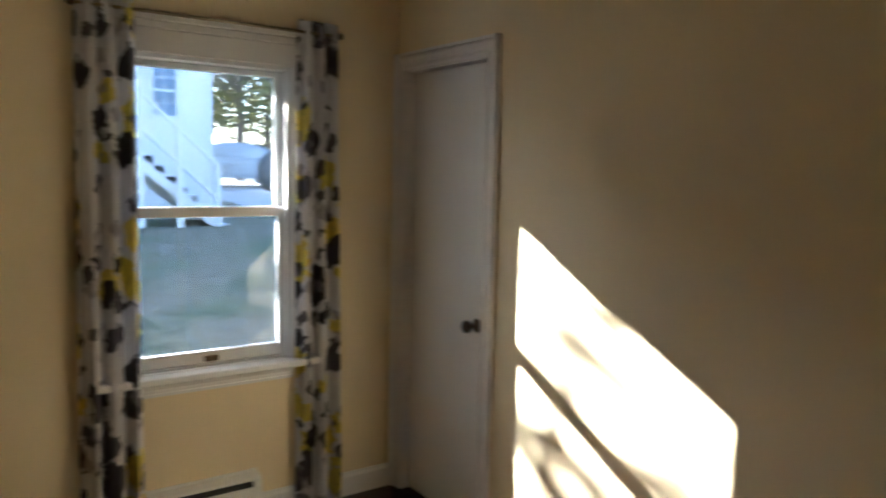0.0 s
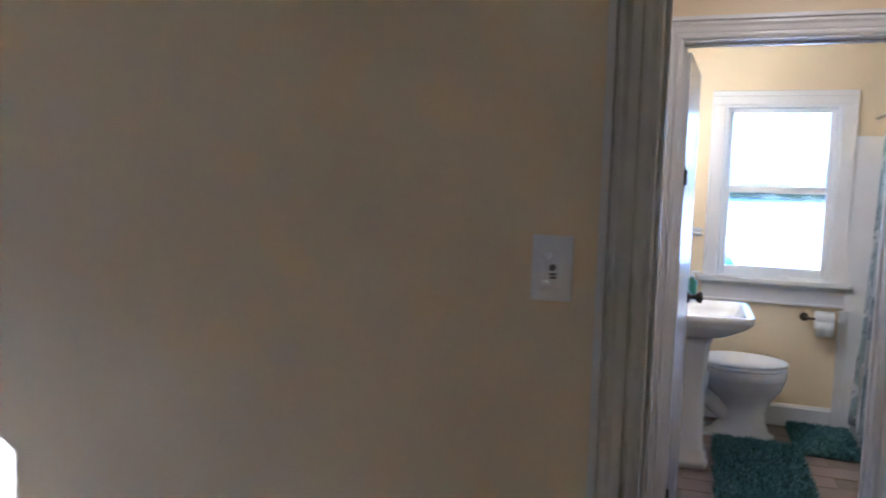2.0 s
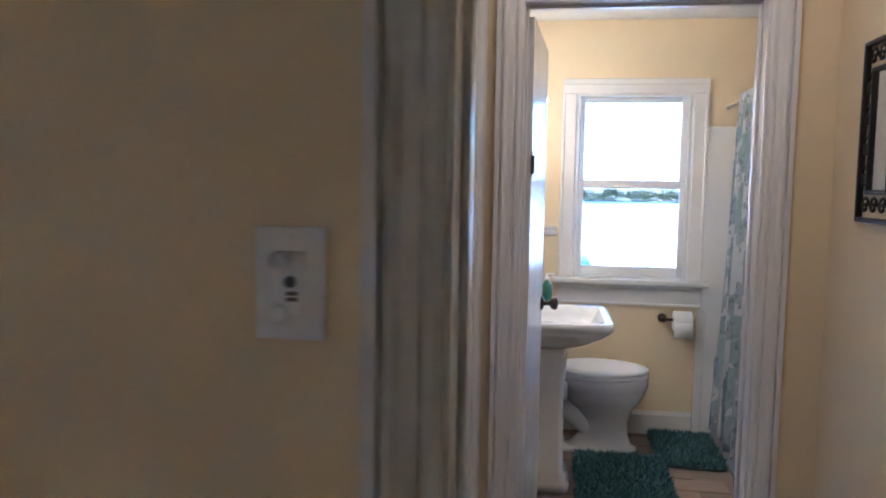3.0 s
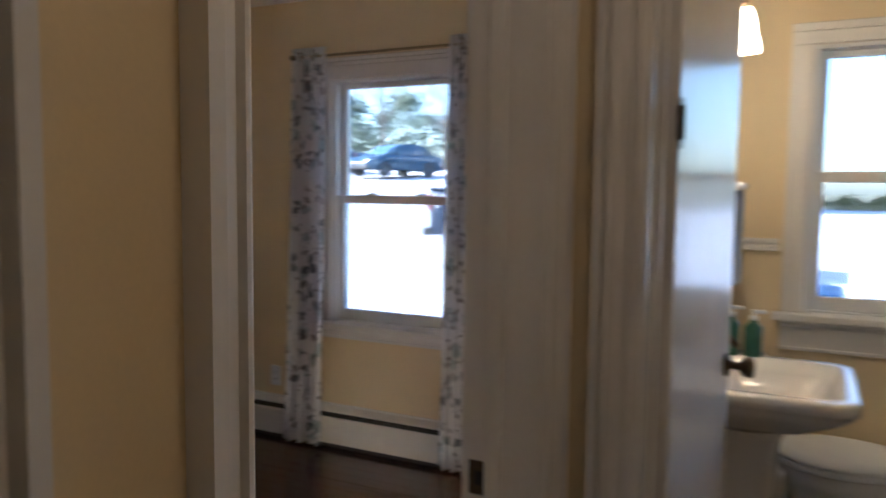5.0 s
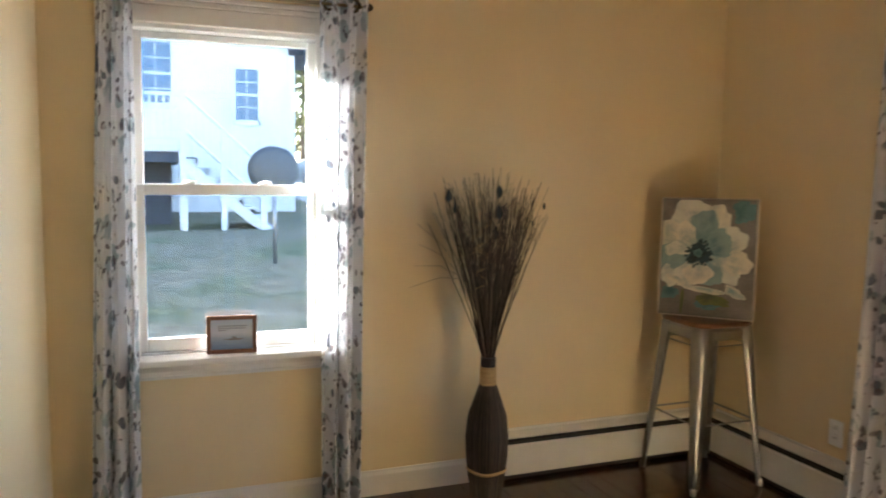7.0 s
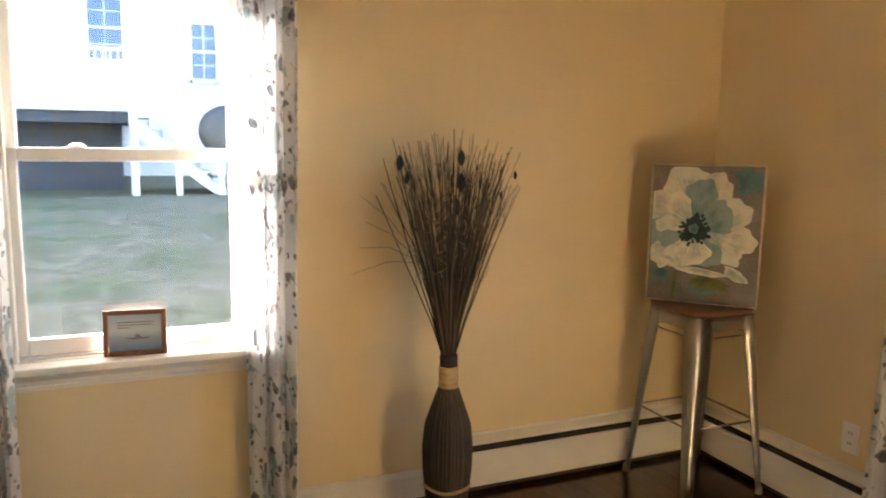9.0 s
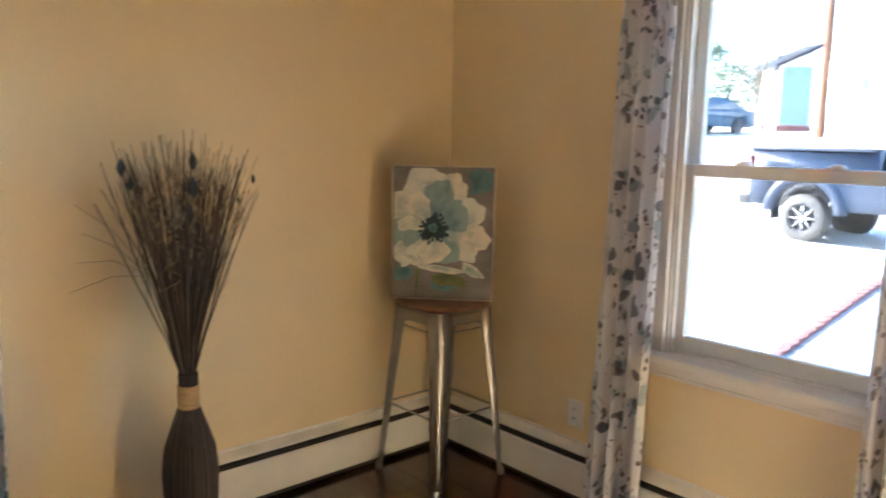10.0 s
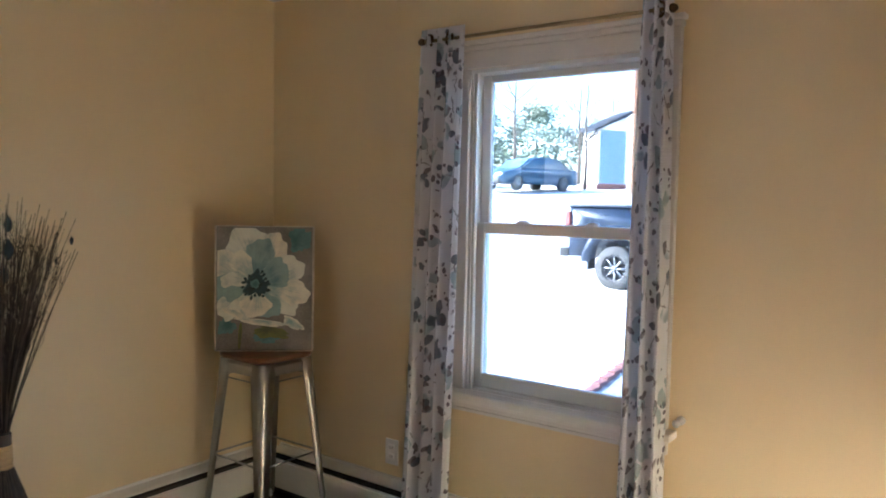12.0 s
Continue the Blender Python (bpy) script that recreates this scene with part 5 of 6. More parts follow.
curtain("shower_curtain", pose(4.490, -0.03, 0, 0, 0, -90), (0.30, 0.64), (0.02, 0.62), 1.98, 0.10, M_SHOWER, "hanging teal and white patterned shower curtain", 5, 8, (0.1, 0.5, 0.9), 0.045, True, "bathroom")
rod = thing("shower_rod", "white shower curtain rod above the tub", "rod", pose(4.375, 0, 1.935))
bm = bmesh.new()
tube(bm, [(0, -2.008, 0), (0, -0.002, 0)], 0.011, 10)
part("rod", bm, M_PORCELAIN, rod, "", True)


def shag_rug(name, x0, x1, y0, y1, seed, count):
    rnd = random.Random(seed)
    r = thing(name, "teal shag bath mat on the tile floor", "rug", pose((x0 + x1) / 2, (y0 + y1) / 2, 0.012), "bath mats")
    hx, hy = (x1 - x0) / 2, (y1 - y0) / 2
    part("backing", box_bm((-hx, -hy, 0), (hx, hy, 0.008), 0.003, 1), M_RUG, r)
    vs, fs = [], []
    for _ in range(count):
        x, y = rnd.uniform(-hx, hx), rnd.uniform(-hy, hy)
        dx, dy, h, w = rnd.uniform(-0.03, 0.03), rnd.uniform(-0.03, 0.03), rnd.uniform(0.016, 0.040), 0.0065
        b = len(vs)
        vs += [(x - w, y - w, 0.006), (x + w, y - w, 0.006), (x, y + w, 0.006), (x + dx, y + dy, 0.006 + h)]
        fs += [(b, b + 1, b + 3), (b + 1, b + 2, b + 3), (b + 2, b, b + 3)]
    me = bpy.data.meshes.new("shag")
    me.from_pydata(vs, [], fs)
    me.materials.append(M_SHAG)
    p = new("shag", me)
    p.parent = r
    p["kind"] = "stuff"


shag_rug("bath_mat", 3.56, 4.02, -1.42, -0.46, 1, 9000)
shag_rug("bath_mat", 4.00, 4.34, -0.56, -0.03, 2, 4500)


# ---- outdoors ----
def ease(t):
    t = max(0.0, min(1.0, t))
    return t * t * (3 - 2 * t)


def ground_z(x, y):
    """The lie of the land: it climbs to the west and across the street."""
    west = 0.9 * ease(-x / 11) + 0.035 * max(0.0, min(40.0, -x - 11))
    east = ease((x + 8.0) / 8.0)
    street = 0.40 * ease(y / 9.0) + (0.060 - 0.036 * east) * max(0.0, min(25.0, y - 9.0))
    return -0.5 + west + street


def axis_steps(lo, hi):
    near = [v * 1.5 for v in range(-28, 32)]
    return sorted(set([lo, lo * 0.5, lo * 0.25, lo * 0.16] + near + [hi * 0.16, hi * 0.25, hi * 0.5, hi]))


def sheet(name, xs, ys, lift, mat, label, category):
    bm = bmesh.new()
    g = [[bm.verts.new((x, y, ground_z(x, y) + lift)) for x in xs] for y in ys]
    for a, b in zip(g, g[1:]):
        for i in range(len(xs) - 1):
            f = bm.faces.new((a[i], a[i + 1], b[i + 1], b[i]))
            f.smooth = True
    return structure(name, bm, mat, label, category)


sheet("ground", axis_steps(-420, 420), axis_steps(-420, 420), 0.0, M_GRASS, "worn green-brown winter lawn on a gentle slope", "ground")
sheet("road", [-40 + 1.5 * k for k in range(54)], [1.2 + 1.2 * k for k in range(35)], 0.02, M_DRIVE, "wide pale sunlit concrete drive and street", "road")
bed = sheet("pavement", [0.55 * k for k in range(6)], [0.6 + 0.5 * k for k in range(16)], 0.05, M_GRAVEL, "grey gravel bed beside the house", "gravel")
for v in bed.data.vertices:
    v.co.x += 0.365 - 0.094 * v.co.y
edge = thing("brick_edging", "low dull red edging along the gravel bed", "edging")
for k in range(33):
    y = 0.6 + 0.23 * k
    x = 0.269 - 0.094 * (y + 0.11)
    part("brick", box_bm((x, y, ground_z(x, y) - 0.02), (x + 0.10, y + 0.22, ground_z(x, y) + 0.09), 0.008, 1), M_BRICKRED, edge)


def clapboard(parent, along, at, a, b, z0, z1, mat, step=0.11, out=-1, name="siding"):
    """Lapped boards on a wall face: each board is a wedge, thick at its lower edge."""
    bm = bmesh.new()
    z = z0
    while z < z1 - 1e-3:
        top = min(z + step, z1)
        prof = [(at, z), (at + out * 0.028, z), (at + out * 0.006, top), (at, top)]
        extrude_profile(bm, prof, a, b, along)
        z = top
    return part(name, bm, mat, parent)


def house_window(parent, along, at, c, z0, z1, hw, out, grid=(2, 4)):
    """A far window with frame, bars and glass whose blue paints the reflected sky."""
    def bb(a, b, d0, d1, z, zz):
        d0, d1 = sorted((at + out * d0, at + out * d1))
        return box_bm((d0, a, z), (d1, b, zz)) if along == "y" else box_bm((a, d0, z), (b, d1, zz))
    w = part("window", bb(c - hw, c + hw, 0.03, 0.05, z0, z1), M_HOUSEGLASS, parent, "window glass with the mirrored sky in its blue colour")
    for a, b, z, zz in ((c - hw - 0.1, c - hw, z0 - 0.1, z1 + 0.1), (c + hw, c + hw + 0.1, z0 - 0.1, z1 + 0.1), (c - hw, c + hw, z1, z1 + 0.1), (c - hw - 0.05, c + hw + 0.05, z0 - 0.1, z0)):
        part("frame", bb(a, b, 0.02, 0.09, z, zz), M_SIDING, w)
    for k in range(1, grid[0]):
        x = c - hw + 2 * hw * k / grid[0]
        part("glazing_bar", bb(x - 0.012, x + 0.012, 0.05, 0.065, z0, z1), M_SIDING, w)
    for k in range(1, grid[1]):
        z = z0 + (z1 - z0) * k / grid[1]
        t = 0.03 if k == grid[1] // 2 else 0.012
        part("glazing_bar", bb(c - hw, c + hw, 0.05, 0.068, z - t, z + t), M_SIDING, w)


def white_house():
    h = thing("white_house", "white clapboard house with a raised wooden deck", "house")
    hx, wing = -15.6, -13.6
    part("wall", box_bm((hx - 8, -16, 0.2), (hx, 0.35, 5.3)), M_SIDING, h)
    clapboard(h, "y", hx, -3.4, 0.35, 0.9, 5.3, M_SIDING, 0.13, 1)
    part("corner_board", box_bm((hx, 0.27, 0.4), (hx + 0.05, 0.42, 5.3)), M_SIDING, h)
    part("wing_wall", box_bm((hx, -16, 1.75), (wing, -3.45, 5.3)), M_SIDING, h)
    clapboard(h, "y", wing, -16, -3.6, 1.75, 5.3, M_SIDING, 0.13, 1)
    part("corner_board", box_bm((wing, -3.62, 1.7), (wing + 0.05, -3.42, 5.3)), M_SIDING, h)
    # this block's dark colour paints the shade below the raised wing
    part("foundation", box_bm((hx, -16, 0.0), (wing - 0.25, -3.6, 1.75)), M_SHADE, h, "dark foundation block with the shade under the wing in its colour")
    bm = bmesh.new()
    extrude_profile(bm, [(hx + 0.7, 5.25), (hx + 0.7, 5.4), (hx - 4, 7.6), (hx - 8.7, 5.4), (hx - 8.7, 5.25), (hx - 4, 7.4)], -16.4, 0.95, "y")
    part("roof", bm, M_ROOF, h, "dark shingle roof")
    part("gutter", box_bm((hx + 0.62, -3.4, 5.15), (hx + 0.74, 0.95, 5.27), 0.02, 1), M_SIDING, h)
    house_window(h, "y", hx, -0.72, 2.75, 3.95, 0.26, 1)
    house_window(h, "y", hx, -2.75, 3.05, 4.45, 0.33, 1, (2, 4))
    house_window(h, "y", wing, -6.5, 2.6, 4.0, 0.4, 1)
    part("roof_end", box_bm((hx - 2.5, 0.28, 4.35), (hx + 0.2, 1.1, 4.75)), M_ROOF, h, "dark porch roof end")
    return h


white_house()


def deck():
    d = thing("wooden_deck", "white painted raised deck with railing and steps", "deck")
    zf, gx = 1.98, -11.4
    part("floor_boards", box_bm((-15.55, -4.6, zf - 0.12), (gx - 0.2, -2.3, zf)), M_SIDING, d)
    # two solid dark blocks paint the shade below the deck floor
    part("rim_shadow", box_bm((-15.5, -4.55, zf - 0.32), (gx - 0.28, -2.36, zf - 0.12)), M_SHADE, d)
    part("under_deck_shade", box_bm((-15.4, -4.5, 0.1), (gx - 1.2, -2.5, zf - 0.32)), M_SHADE, d, "dark block for the shaded space under the deck")
    for y in (-4.5, -3.4, -2.32):
        part("post", box_bm((gx - 0.26, y - 0.06, zf - 0.12 if y == -3.4 else ground_z(gx, y) - 0.1), (gx - 0.14, y + 0.06, zf + 0.98)), M_SIDING, d)
    for z in (zf + 0.12, zf + 0.92, zf + 0.72):
        part("rail", box_bm((gx - 0.23, -4.5, z - 0.03), (gx - 0.17, -2.32, z + 0.03)), M_SIDING, d)
    k = -4.42
    while k < -2.38:
        part("baluster", box_bm((gx - 0.215, k - 0.018, zf + 0.12), (gx - 0.185, k + 0.018, zf + 0.92)), M_SIDING, d)
        k += 0.12
    n = 8
    for i in range(n):
        z, y = zf - 0.19 * (i + 1), -2.30 + 0.205 * i
        part("tread", box_bm((gx - 1.25, y, z - 0.035), (gx - 0.02, y + 0.25, z)), M_SIDING, d)
        part("riser", box_bm((gx - 1.2, y + 0.235, z - 0.19), (gx - 0.06, y + 0.247, z - 0.035)), M_DARKGLASS, d)
    for x in (gx - 0.04, gx - 1.25):
        bm = bmesh.new()
        ring_skin(bm, [[Vector((x, -2.32, zf - 0.22)), Vector((x, -2.32, zf - 0.46)), Vector((x, -0.62, 0.12)), Vector((x, -0.62, 0.34))],
                       [Vector((x + 0.05, -2.32, zf - 0.22)), Vector((x + 0.05, -2.32, zf - 0.46)), Vector((x + 0.05, -0.62, 0.12)), Vector((x + 0.05, -0.62, 0.34))]])
        part("stringer", bm, M_SIDING, d)
    for y, zt in ((-2.3, zf + 1.0), (-1.6, zf + 0.30), (-0.88, zf - 0.35)):
        part("post", box_bm((gx - 0.0, y - 0.055, ground_z(gx, y) - 0.1), (gx + 0.11, y + 0.055, zt)), M_SIDING, d)
    for dz in (0.30, 0.95):
        bm = bmesh.new()
        tube(bm, [(gx + 0.05, -2.3, zf + dz - 0.02), (gx + 0.05, -0.88, zf + dz - 1.33)], 0.04, 4)
        part("stair_rail", bm, M_SIDING, d)
    for i in range(11):
        y = -2.2 + 0.12 * i
        z = zf + 0.30 - (y + 2.3) * 0.92
        part("stair_baluster", box_bm((gx + 0.035, y - 0.016, z), (gx + 0.065, y + 0.016, z + 0.62)), M_SIDING, d)
    return d


deck()
dx, dy = -7.6, -1.21
dish = thing("satellite_dish", "grey satellite dish on a steel pole in the lawn", "satellite dish", pose(dx, dy, ground_z(dx, dy), 0, 0, 20))
bm = bmesh.new()
tube(bm, [(0, 0, -0.1), (0, 0, 1.25)], 0.03, 10)
part("pole", bm, M_ALLOY, dish, "", True)
bm = bmesh.new()
rings = []
for r, q in ((0.02, 0.0), (0.15, 0.012), (0.28, 0.045), (0.36, 0.08), (0.37, 0.075), (0.28, 0.03), (0.15, -0.005), (0.02, -0.015)):
    rings.append([Vector((-q + 0.06, 1.08 * r * math.cos(2 * math.pi * i / 28), 1.32 + 0.9 * r * math.sin(2 * math.pi * i / 28))) for i in range(28)])
ring_skin(bm, rings)
part("reflector", bm, M_DISH, dish, "grey oval reflector", True)
bm = bmesh.new()
tube(bm, [(0.05, 0.0, 1.08), (-0.28, 0.0, 1.05), (-0.42, 0, 1.18)], 0.016, 6)
bx(bm, (-0.46, -0.05, 1.14), (-0.38, 0.05, 1.24), 0.01, 1)
part("feed_arm", bm, M_ALLOY, dish)


def wheel(parent, x, y, r, w, side):
    bm = bmesh.new()
    lathe(bm, [(r * 0.62, -w / 2), (r * 0.92, -w / 2), (r, -w * 0.32), (r, w * 0.32), (r * 0.92, w / 2), (r * 0.62, w / 2)], (x, y, r), 28, "y", False)
    t = part("wheel", bm, M_TYRE, parent, "black rubber tyre", True)
    bm = bmesh.new()
    lathe(bm, [(r * 0.62, -w * 0.42), (r * 0.56, -w * 0.46), (r * 0.5, -w * 0.2), (r * 0.5, w * 0.2), (r * 0.56, w * 0.46), (r * 0.62, w * 0.42)], (x, y, r), 28, "y", False)
    part("rim", bm, M_RIMDARK, t, "dark steel rim", True)
    bm = bmesh.new()
    for k in range(8):
        a = 2 * math.pi * k / 8
        tube(bm, [(x + 0.08 * r * math.cos(a), y + side * w * 0.40, r + 0.08 * r * math.sin(a)), (x + r * 0.56 * math.cos(a), y + side * w * 0.36, r + r * 0.56 * math.sin(a))], r * 0.055, 6)
    lathe(bm, [(r * 0.16, -side * 0.0), (r * 0.14, side * w * 0.48)], (x, y, r), 14, "y")
    part("spokes", bm, M_ALLOY, t, "", True)
    bm = bmesh.new()
    lathe(bm, [(r * 0.02, -w * 0.25), (r * 0.56, -w * 0.25), (r * 0.56, w * 0.25), (r * 0.02, w * 0.25)], (x, y, r), 24, "y")
    part("brake_disc", bm, M_BLACKPART, t)


def body_skin(bm, prof, w, tuck):
    """A car body from a closed side outline of (x, z); its flanks bulge and tuck in."""
    rings = []
    for f, k in ((-1.0, 0.96), (-0.94, 1.0), (-0.5, 1.01), (0.5, 1.01), (0.94, 1.0), (1.0, 0.96)):
        cx = sum(p[0] for p in prof) / len(prof)
        cz = sum(p[1] for p in prof) / len(prof)
        rings.append([Vector((cx + (x - cx) * k, f * (w / 2 - tuck * max(0.0, z - cz)), cz + (z - cz) * k)) for x, z in prof])
    ring_skin(bm, rings)


def arch(cx, r, z0, n=7):
    return [(cx + r * math.cos(math.pi * (1 - i / n)), z0 + r * math.sin(math.pi * (1 - i / n))) for i in range(n + 1)]


def sedan(name, m, paint, label):
    """A saloon car, nose towards local +x."""
    c = thing(name, label, "car", m)
    low = [(-2.3, 0.30)] + arch(-1.40, 0.36, 0.30) + arch(1.42, 0.36, 0.30) + [(2.25, 0.30), (2.36, 0.45), (2.34, 0.62), (2.15, 0.76), (1.2, 0.93), (-1.55, 0.98), (-2.25, 0.96), (-2.36, 0.8), (-2.36, 0.5)]
    bm = bmesh.new()
    body_skin(bm, low, 1.8, 0.10)
    part("body", bm, paint, c, "", True)
    bm = bmesh.new()
    body_skin(bm, [(1.18, 0.92), (0.35, 1.38), (-0.1, 1.45), (-0.75, 1.44), (-1.3, 1.30), (-1.9, 0.97)], 1.62, 0.35)
    part("cabin", bm, paint, c, "", True)
    for y, s in ((-0.80, -1), (0.80, 1)):
        for prof in ([(0.95, 0.97), (0.32, 1.32), (-0.28, 1.37), (-0.28, 0.98)], [(-0.36, 0.98), (-0.36, 1.37), (-0.80, 1.35), (-1.20, 1.23), (-1.35, 0.99)]):
            bm = bmesh.new()
            ring_skin(bm, [[Vector((x, y + s * (0.012 - 0.30 * (z - 0.95)), z)) for x, z in prof], [Vector((x, y - s * 0.1 - s * 0.30 * (z - 0.95), z)) for x, z in prof]])
            part("side_window", bm, M_DARKGLASS, c, "dark side glass")
    bm = bmesh.new()
    ring_skin(bm, [[Vector((1.20, -0.66, 0.96)), Vector((1.20, 0.66, 0.96)), Vector((0.42, 0.55, 1.385)), Vector((0.42, -0.55, 1.385))],
                   [Vector((1.1, -0.6, 0.93)), Vector((1.1, 0.6, 0.93)), Vector((0.3, 0.5, 1.34)), Vector((0.3, -0.5, 1.34))]])
    # the sky's reflection on the windscreen is painted in its blue
    part("windscreen", bm, M_HOUSEGLASS, c, "windscreen glass with the mirrored sky in its blue colour")
    for y in (-0.66, 0.66):
        part("headlight", box_bm((2.12, y - 0.17, 0.60), (2.335, y + 0.17, 0.72), 0.03, 2), M_PLASTIC, c, "clear headlight", True)
        part("tail_light", box_bm((-2.37, y - 0.17, 0.72), (-2.2, y + 0.17, 0.88), 0.03, 2), M_REDTRIM, c, "red tail light", True)
    part("bumper", box_bm((2.25, -0.75, 0.28), (2.40, 0.75, 0.48), 0.05, 2), M_BLACKPART, c)
    for x in (-1.40, 1.42):
        for y, s in ((-0.80, -1), (0.80, 1)):
            wheel(c, x, y, 0.32, 0.2, s)
    return c


def pickup(m):
    """A pickup truck, nose towards local +x, the tail at -x."""
    c = thing("pickup_truck", "dark blue pickup truck parked on the drive", "truck", m)
    low = [(-2.54, 0.55)] + arch(-1.62, 0.47, 0.52) + arch(1.75, 0.47, 0.52) + [(2.6, 0.52), (2.7, 0.7), (2.62, 1.02), (1.3, 1.16), (-0.6, 1.16), (-0.62, 1.40), (-2.51, 1.40), (-2.57, 1.3)]
    bm = bmesh.new()
    body_skin(bm, low, 1.86, 0.04)
    part("body", bm, M_TRUCK, c, "", True)
    part("bed_opening", box_bm((-2.42, -0.78, 1.27), (-0.74, 0.78, 1.412)), M_BLACKPART, c, "dark open cargo bed")
    for y in (-0.87, 0.87):
        part("bed_rail", box_bm((-2.53, y - 0.07, 1.40), (-0.64, y + 0.07, 1.455), 0.02, 2), M_TRUCK, c, "", True)
        bm = bmesh.new()
        s = 1 if y > 0 else -1
        rings = []
        for r, d in ((0.46, 0.0), (0.50, 0.07), (0.60, 0.07), (0.66, 0.0)):
            rings.append([Vector((-1.62 + r * math.cos(math.pi * i / 14), s * (0.92 + d), 0.46 + r * math.sin(math.pi * i / 14))) for i in range(15)])
        ring_skin(bm, rings, False, False)
        part("wheel_flare", bm, M_TRUCK, c, "", True)
    part("tailgate", box_bm((-2.60, -0.78, 0.80), (-2.56, 0.78, 1.44), 0.01, 1), M_TRUCK, c)
    part("rear_bumper", box_bm((-2.75, -0.85, 0.52), (-2.57, 0.85, 0.68), 0.03, 2), M_BLACKPART, c)
    bm = bmesh.new()
    body_skin(bm, [(1.25, 1.14), (0.65, 1.72), (-0.35, 1.76), (-0.56, 1.68), (-0.60, 1.16)], 1.66, 0.25)
    part("cab", bm, M_TRUCK, c, "", True)
    for s in (-1, 1):
        bm = bmesh.new()
        prof = [(1.02, 1.20), (0.58, 1.64), (-0.30, 1.68), (-0.40, 1.20)]
        ring_skin(bm, [[Vector((x, s * (0.835 - 0.22 * (z - 1.2)), z)) for x, z in prof], [Vector((x, s * (0.72 - 0.22 * (z - 1.2)), z)) for x, z in prof]])
        part("side_window", bm, M_DARKGLASS, c, "dark side glass")
        part("tail_light", box_bm((-2.60, min(s * 0.73, s * 0.94), 1.02), (-2.50, max(s * 0.73, s * 0.94), 1.32), 0.01, 1), M_REDTRIM, c, "red tail light")
    for x in (-1.62, 1.75):
        for y, s in ((-0.82, -1), (0.82, 1)):
            wheel(c, x, y, 0.375, 0.26, s)
    part("mud_flap", box_bm((-2.14, -0.93, 0.33), (-2.11, -0.70, 0.62)), M_BLACKPART, c)
    return c


pickup(pose(-0.55, 10.2, ground_z(-2.0, 9.6) + 0.01, 0, 0, -4))
sedan("parked_sedan", pose(-13.6, 26.0, ground_z(-13.6, 26.0) + 0.03, 0, 0, 256), M_SEDAN, "blue-grey saloon car parked across the street")
sedan("parked_sedan", pose(-18.6, 27.0, ground_z(-18.6, 27) + 0.03, 0, 0, 190), M_SEDAN, "blue saloon car parked across the street")
sedan("parked_car", pose(-21.5, 3.6, ground_z(-21.5, 3.6) + 0.01, 0, 0, 60), M_WHITECAR, "silver car parked beyond the white house")
bin_ = thing("lidded_bin", "blue plastic lidded bin outside the bathroom window", "bin", pose(3.42, 1.75, ground_z(3.4, 1.7) + 0.05))
part("body", box_bm((-0.28, -0.28, 0), (0.28, 0.28, 1.16), 0.05, 2), M_BLUEBIN, bin_, "", True)
part("lid", box_bm((-0.31, -0.31, 1.165), (0.31, 0.31, 1.25), 0.05, 3), M_BLUEBIN, bin_, "", True)


def low_house(m):
    """A low house; local x along its front, the front towards -y."""
    h = thing("low_house", "low white house with a pale hipped roof", "house", m)
    part("wall", box_bm((0, 0, -1.6), (14, 7, 3.2)), M_SIDING, h)
    clapboard(h, "x", 0.0, 0.15, 13.9, 0.3, 3.2, M_SIDING, 0.16, -1)
    clapboard(h, "y", 0.0, 0.1, 6.9, 0.3, 3.2, M_SIDING, 0.16, -1)
    for x in (-0.04, 13.96):
        part("corner_board", box_bm((x, -0.06, 0.35), (x + 0.12, 0.06, 3.2)), M_SIDING, h)
    bm = bmesh.new()
    ring_skin(bm, [[Vector((-0.5, -0.6, 3.2)), Vector((14.5, -0.6, 3.2)), Vector((14.5, 7.6, 3.2)), Vector((-0.5, 7.6, 3.2))],
                   [Vector((-0.5, -0.6, 3.35)), Vector((14.5, -0.6, 3.35)), Vector((14.5, 7.6, 3.35)), Vector((-0.5, 7.6, 3.35))],
                   [Vector((2.8, 3.4, 5.2)), Vector((11.2, 3.4, 5.2)), Vector((11.2, 3.6, 5.2)), Vector((2.8, 3.6, 5.2))]])
    part("roof", bm, M_PALEROOF, h, "pale grey hipped roof")
    for x in (3.0, 7.5, 11.0):
        house_window(h, "x", 0.0, x, 1.2, 2.6, 0.45, -1, (1, 2))
    return h


low_house(pose(-13.2, 34.5, ground_z(-13, 34) + 0.25, 0, 0, -14))


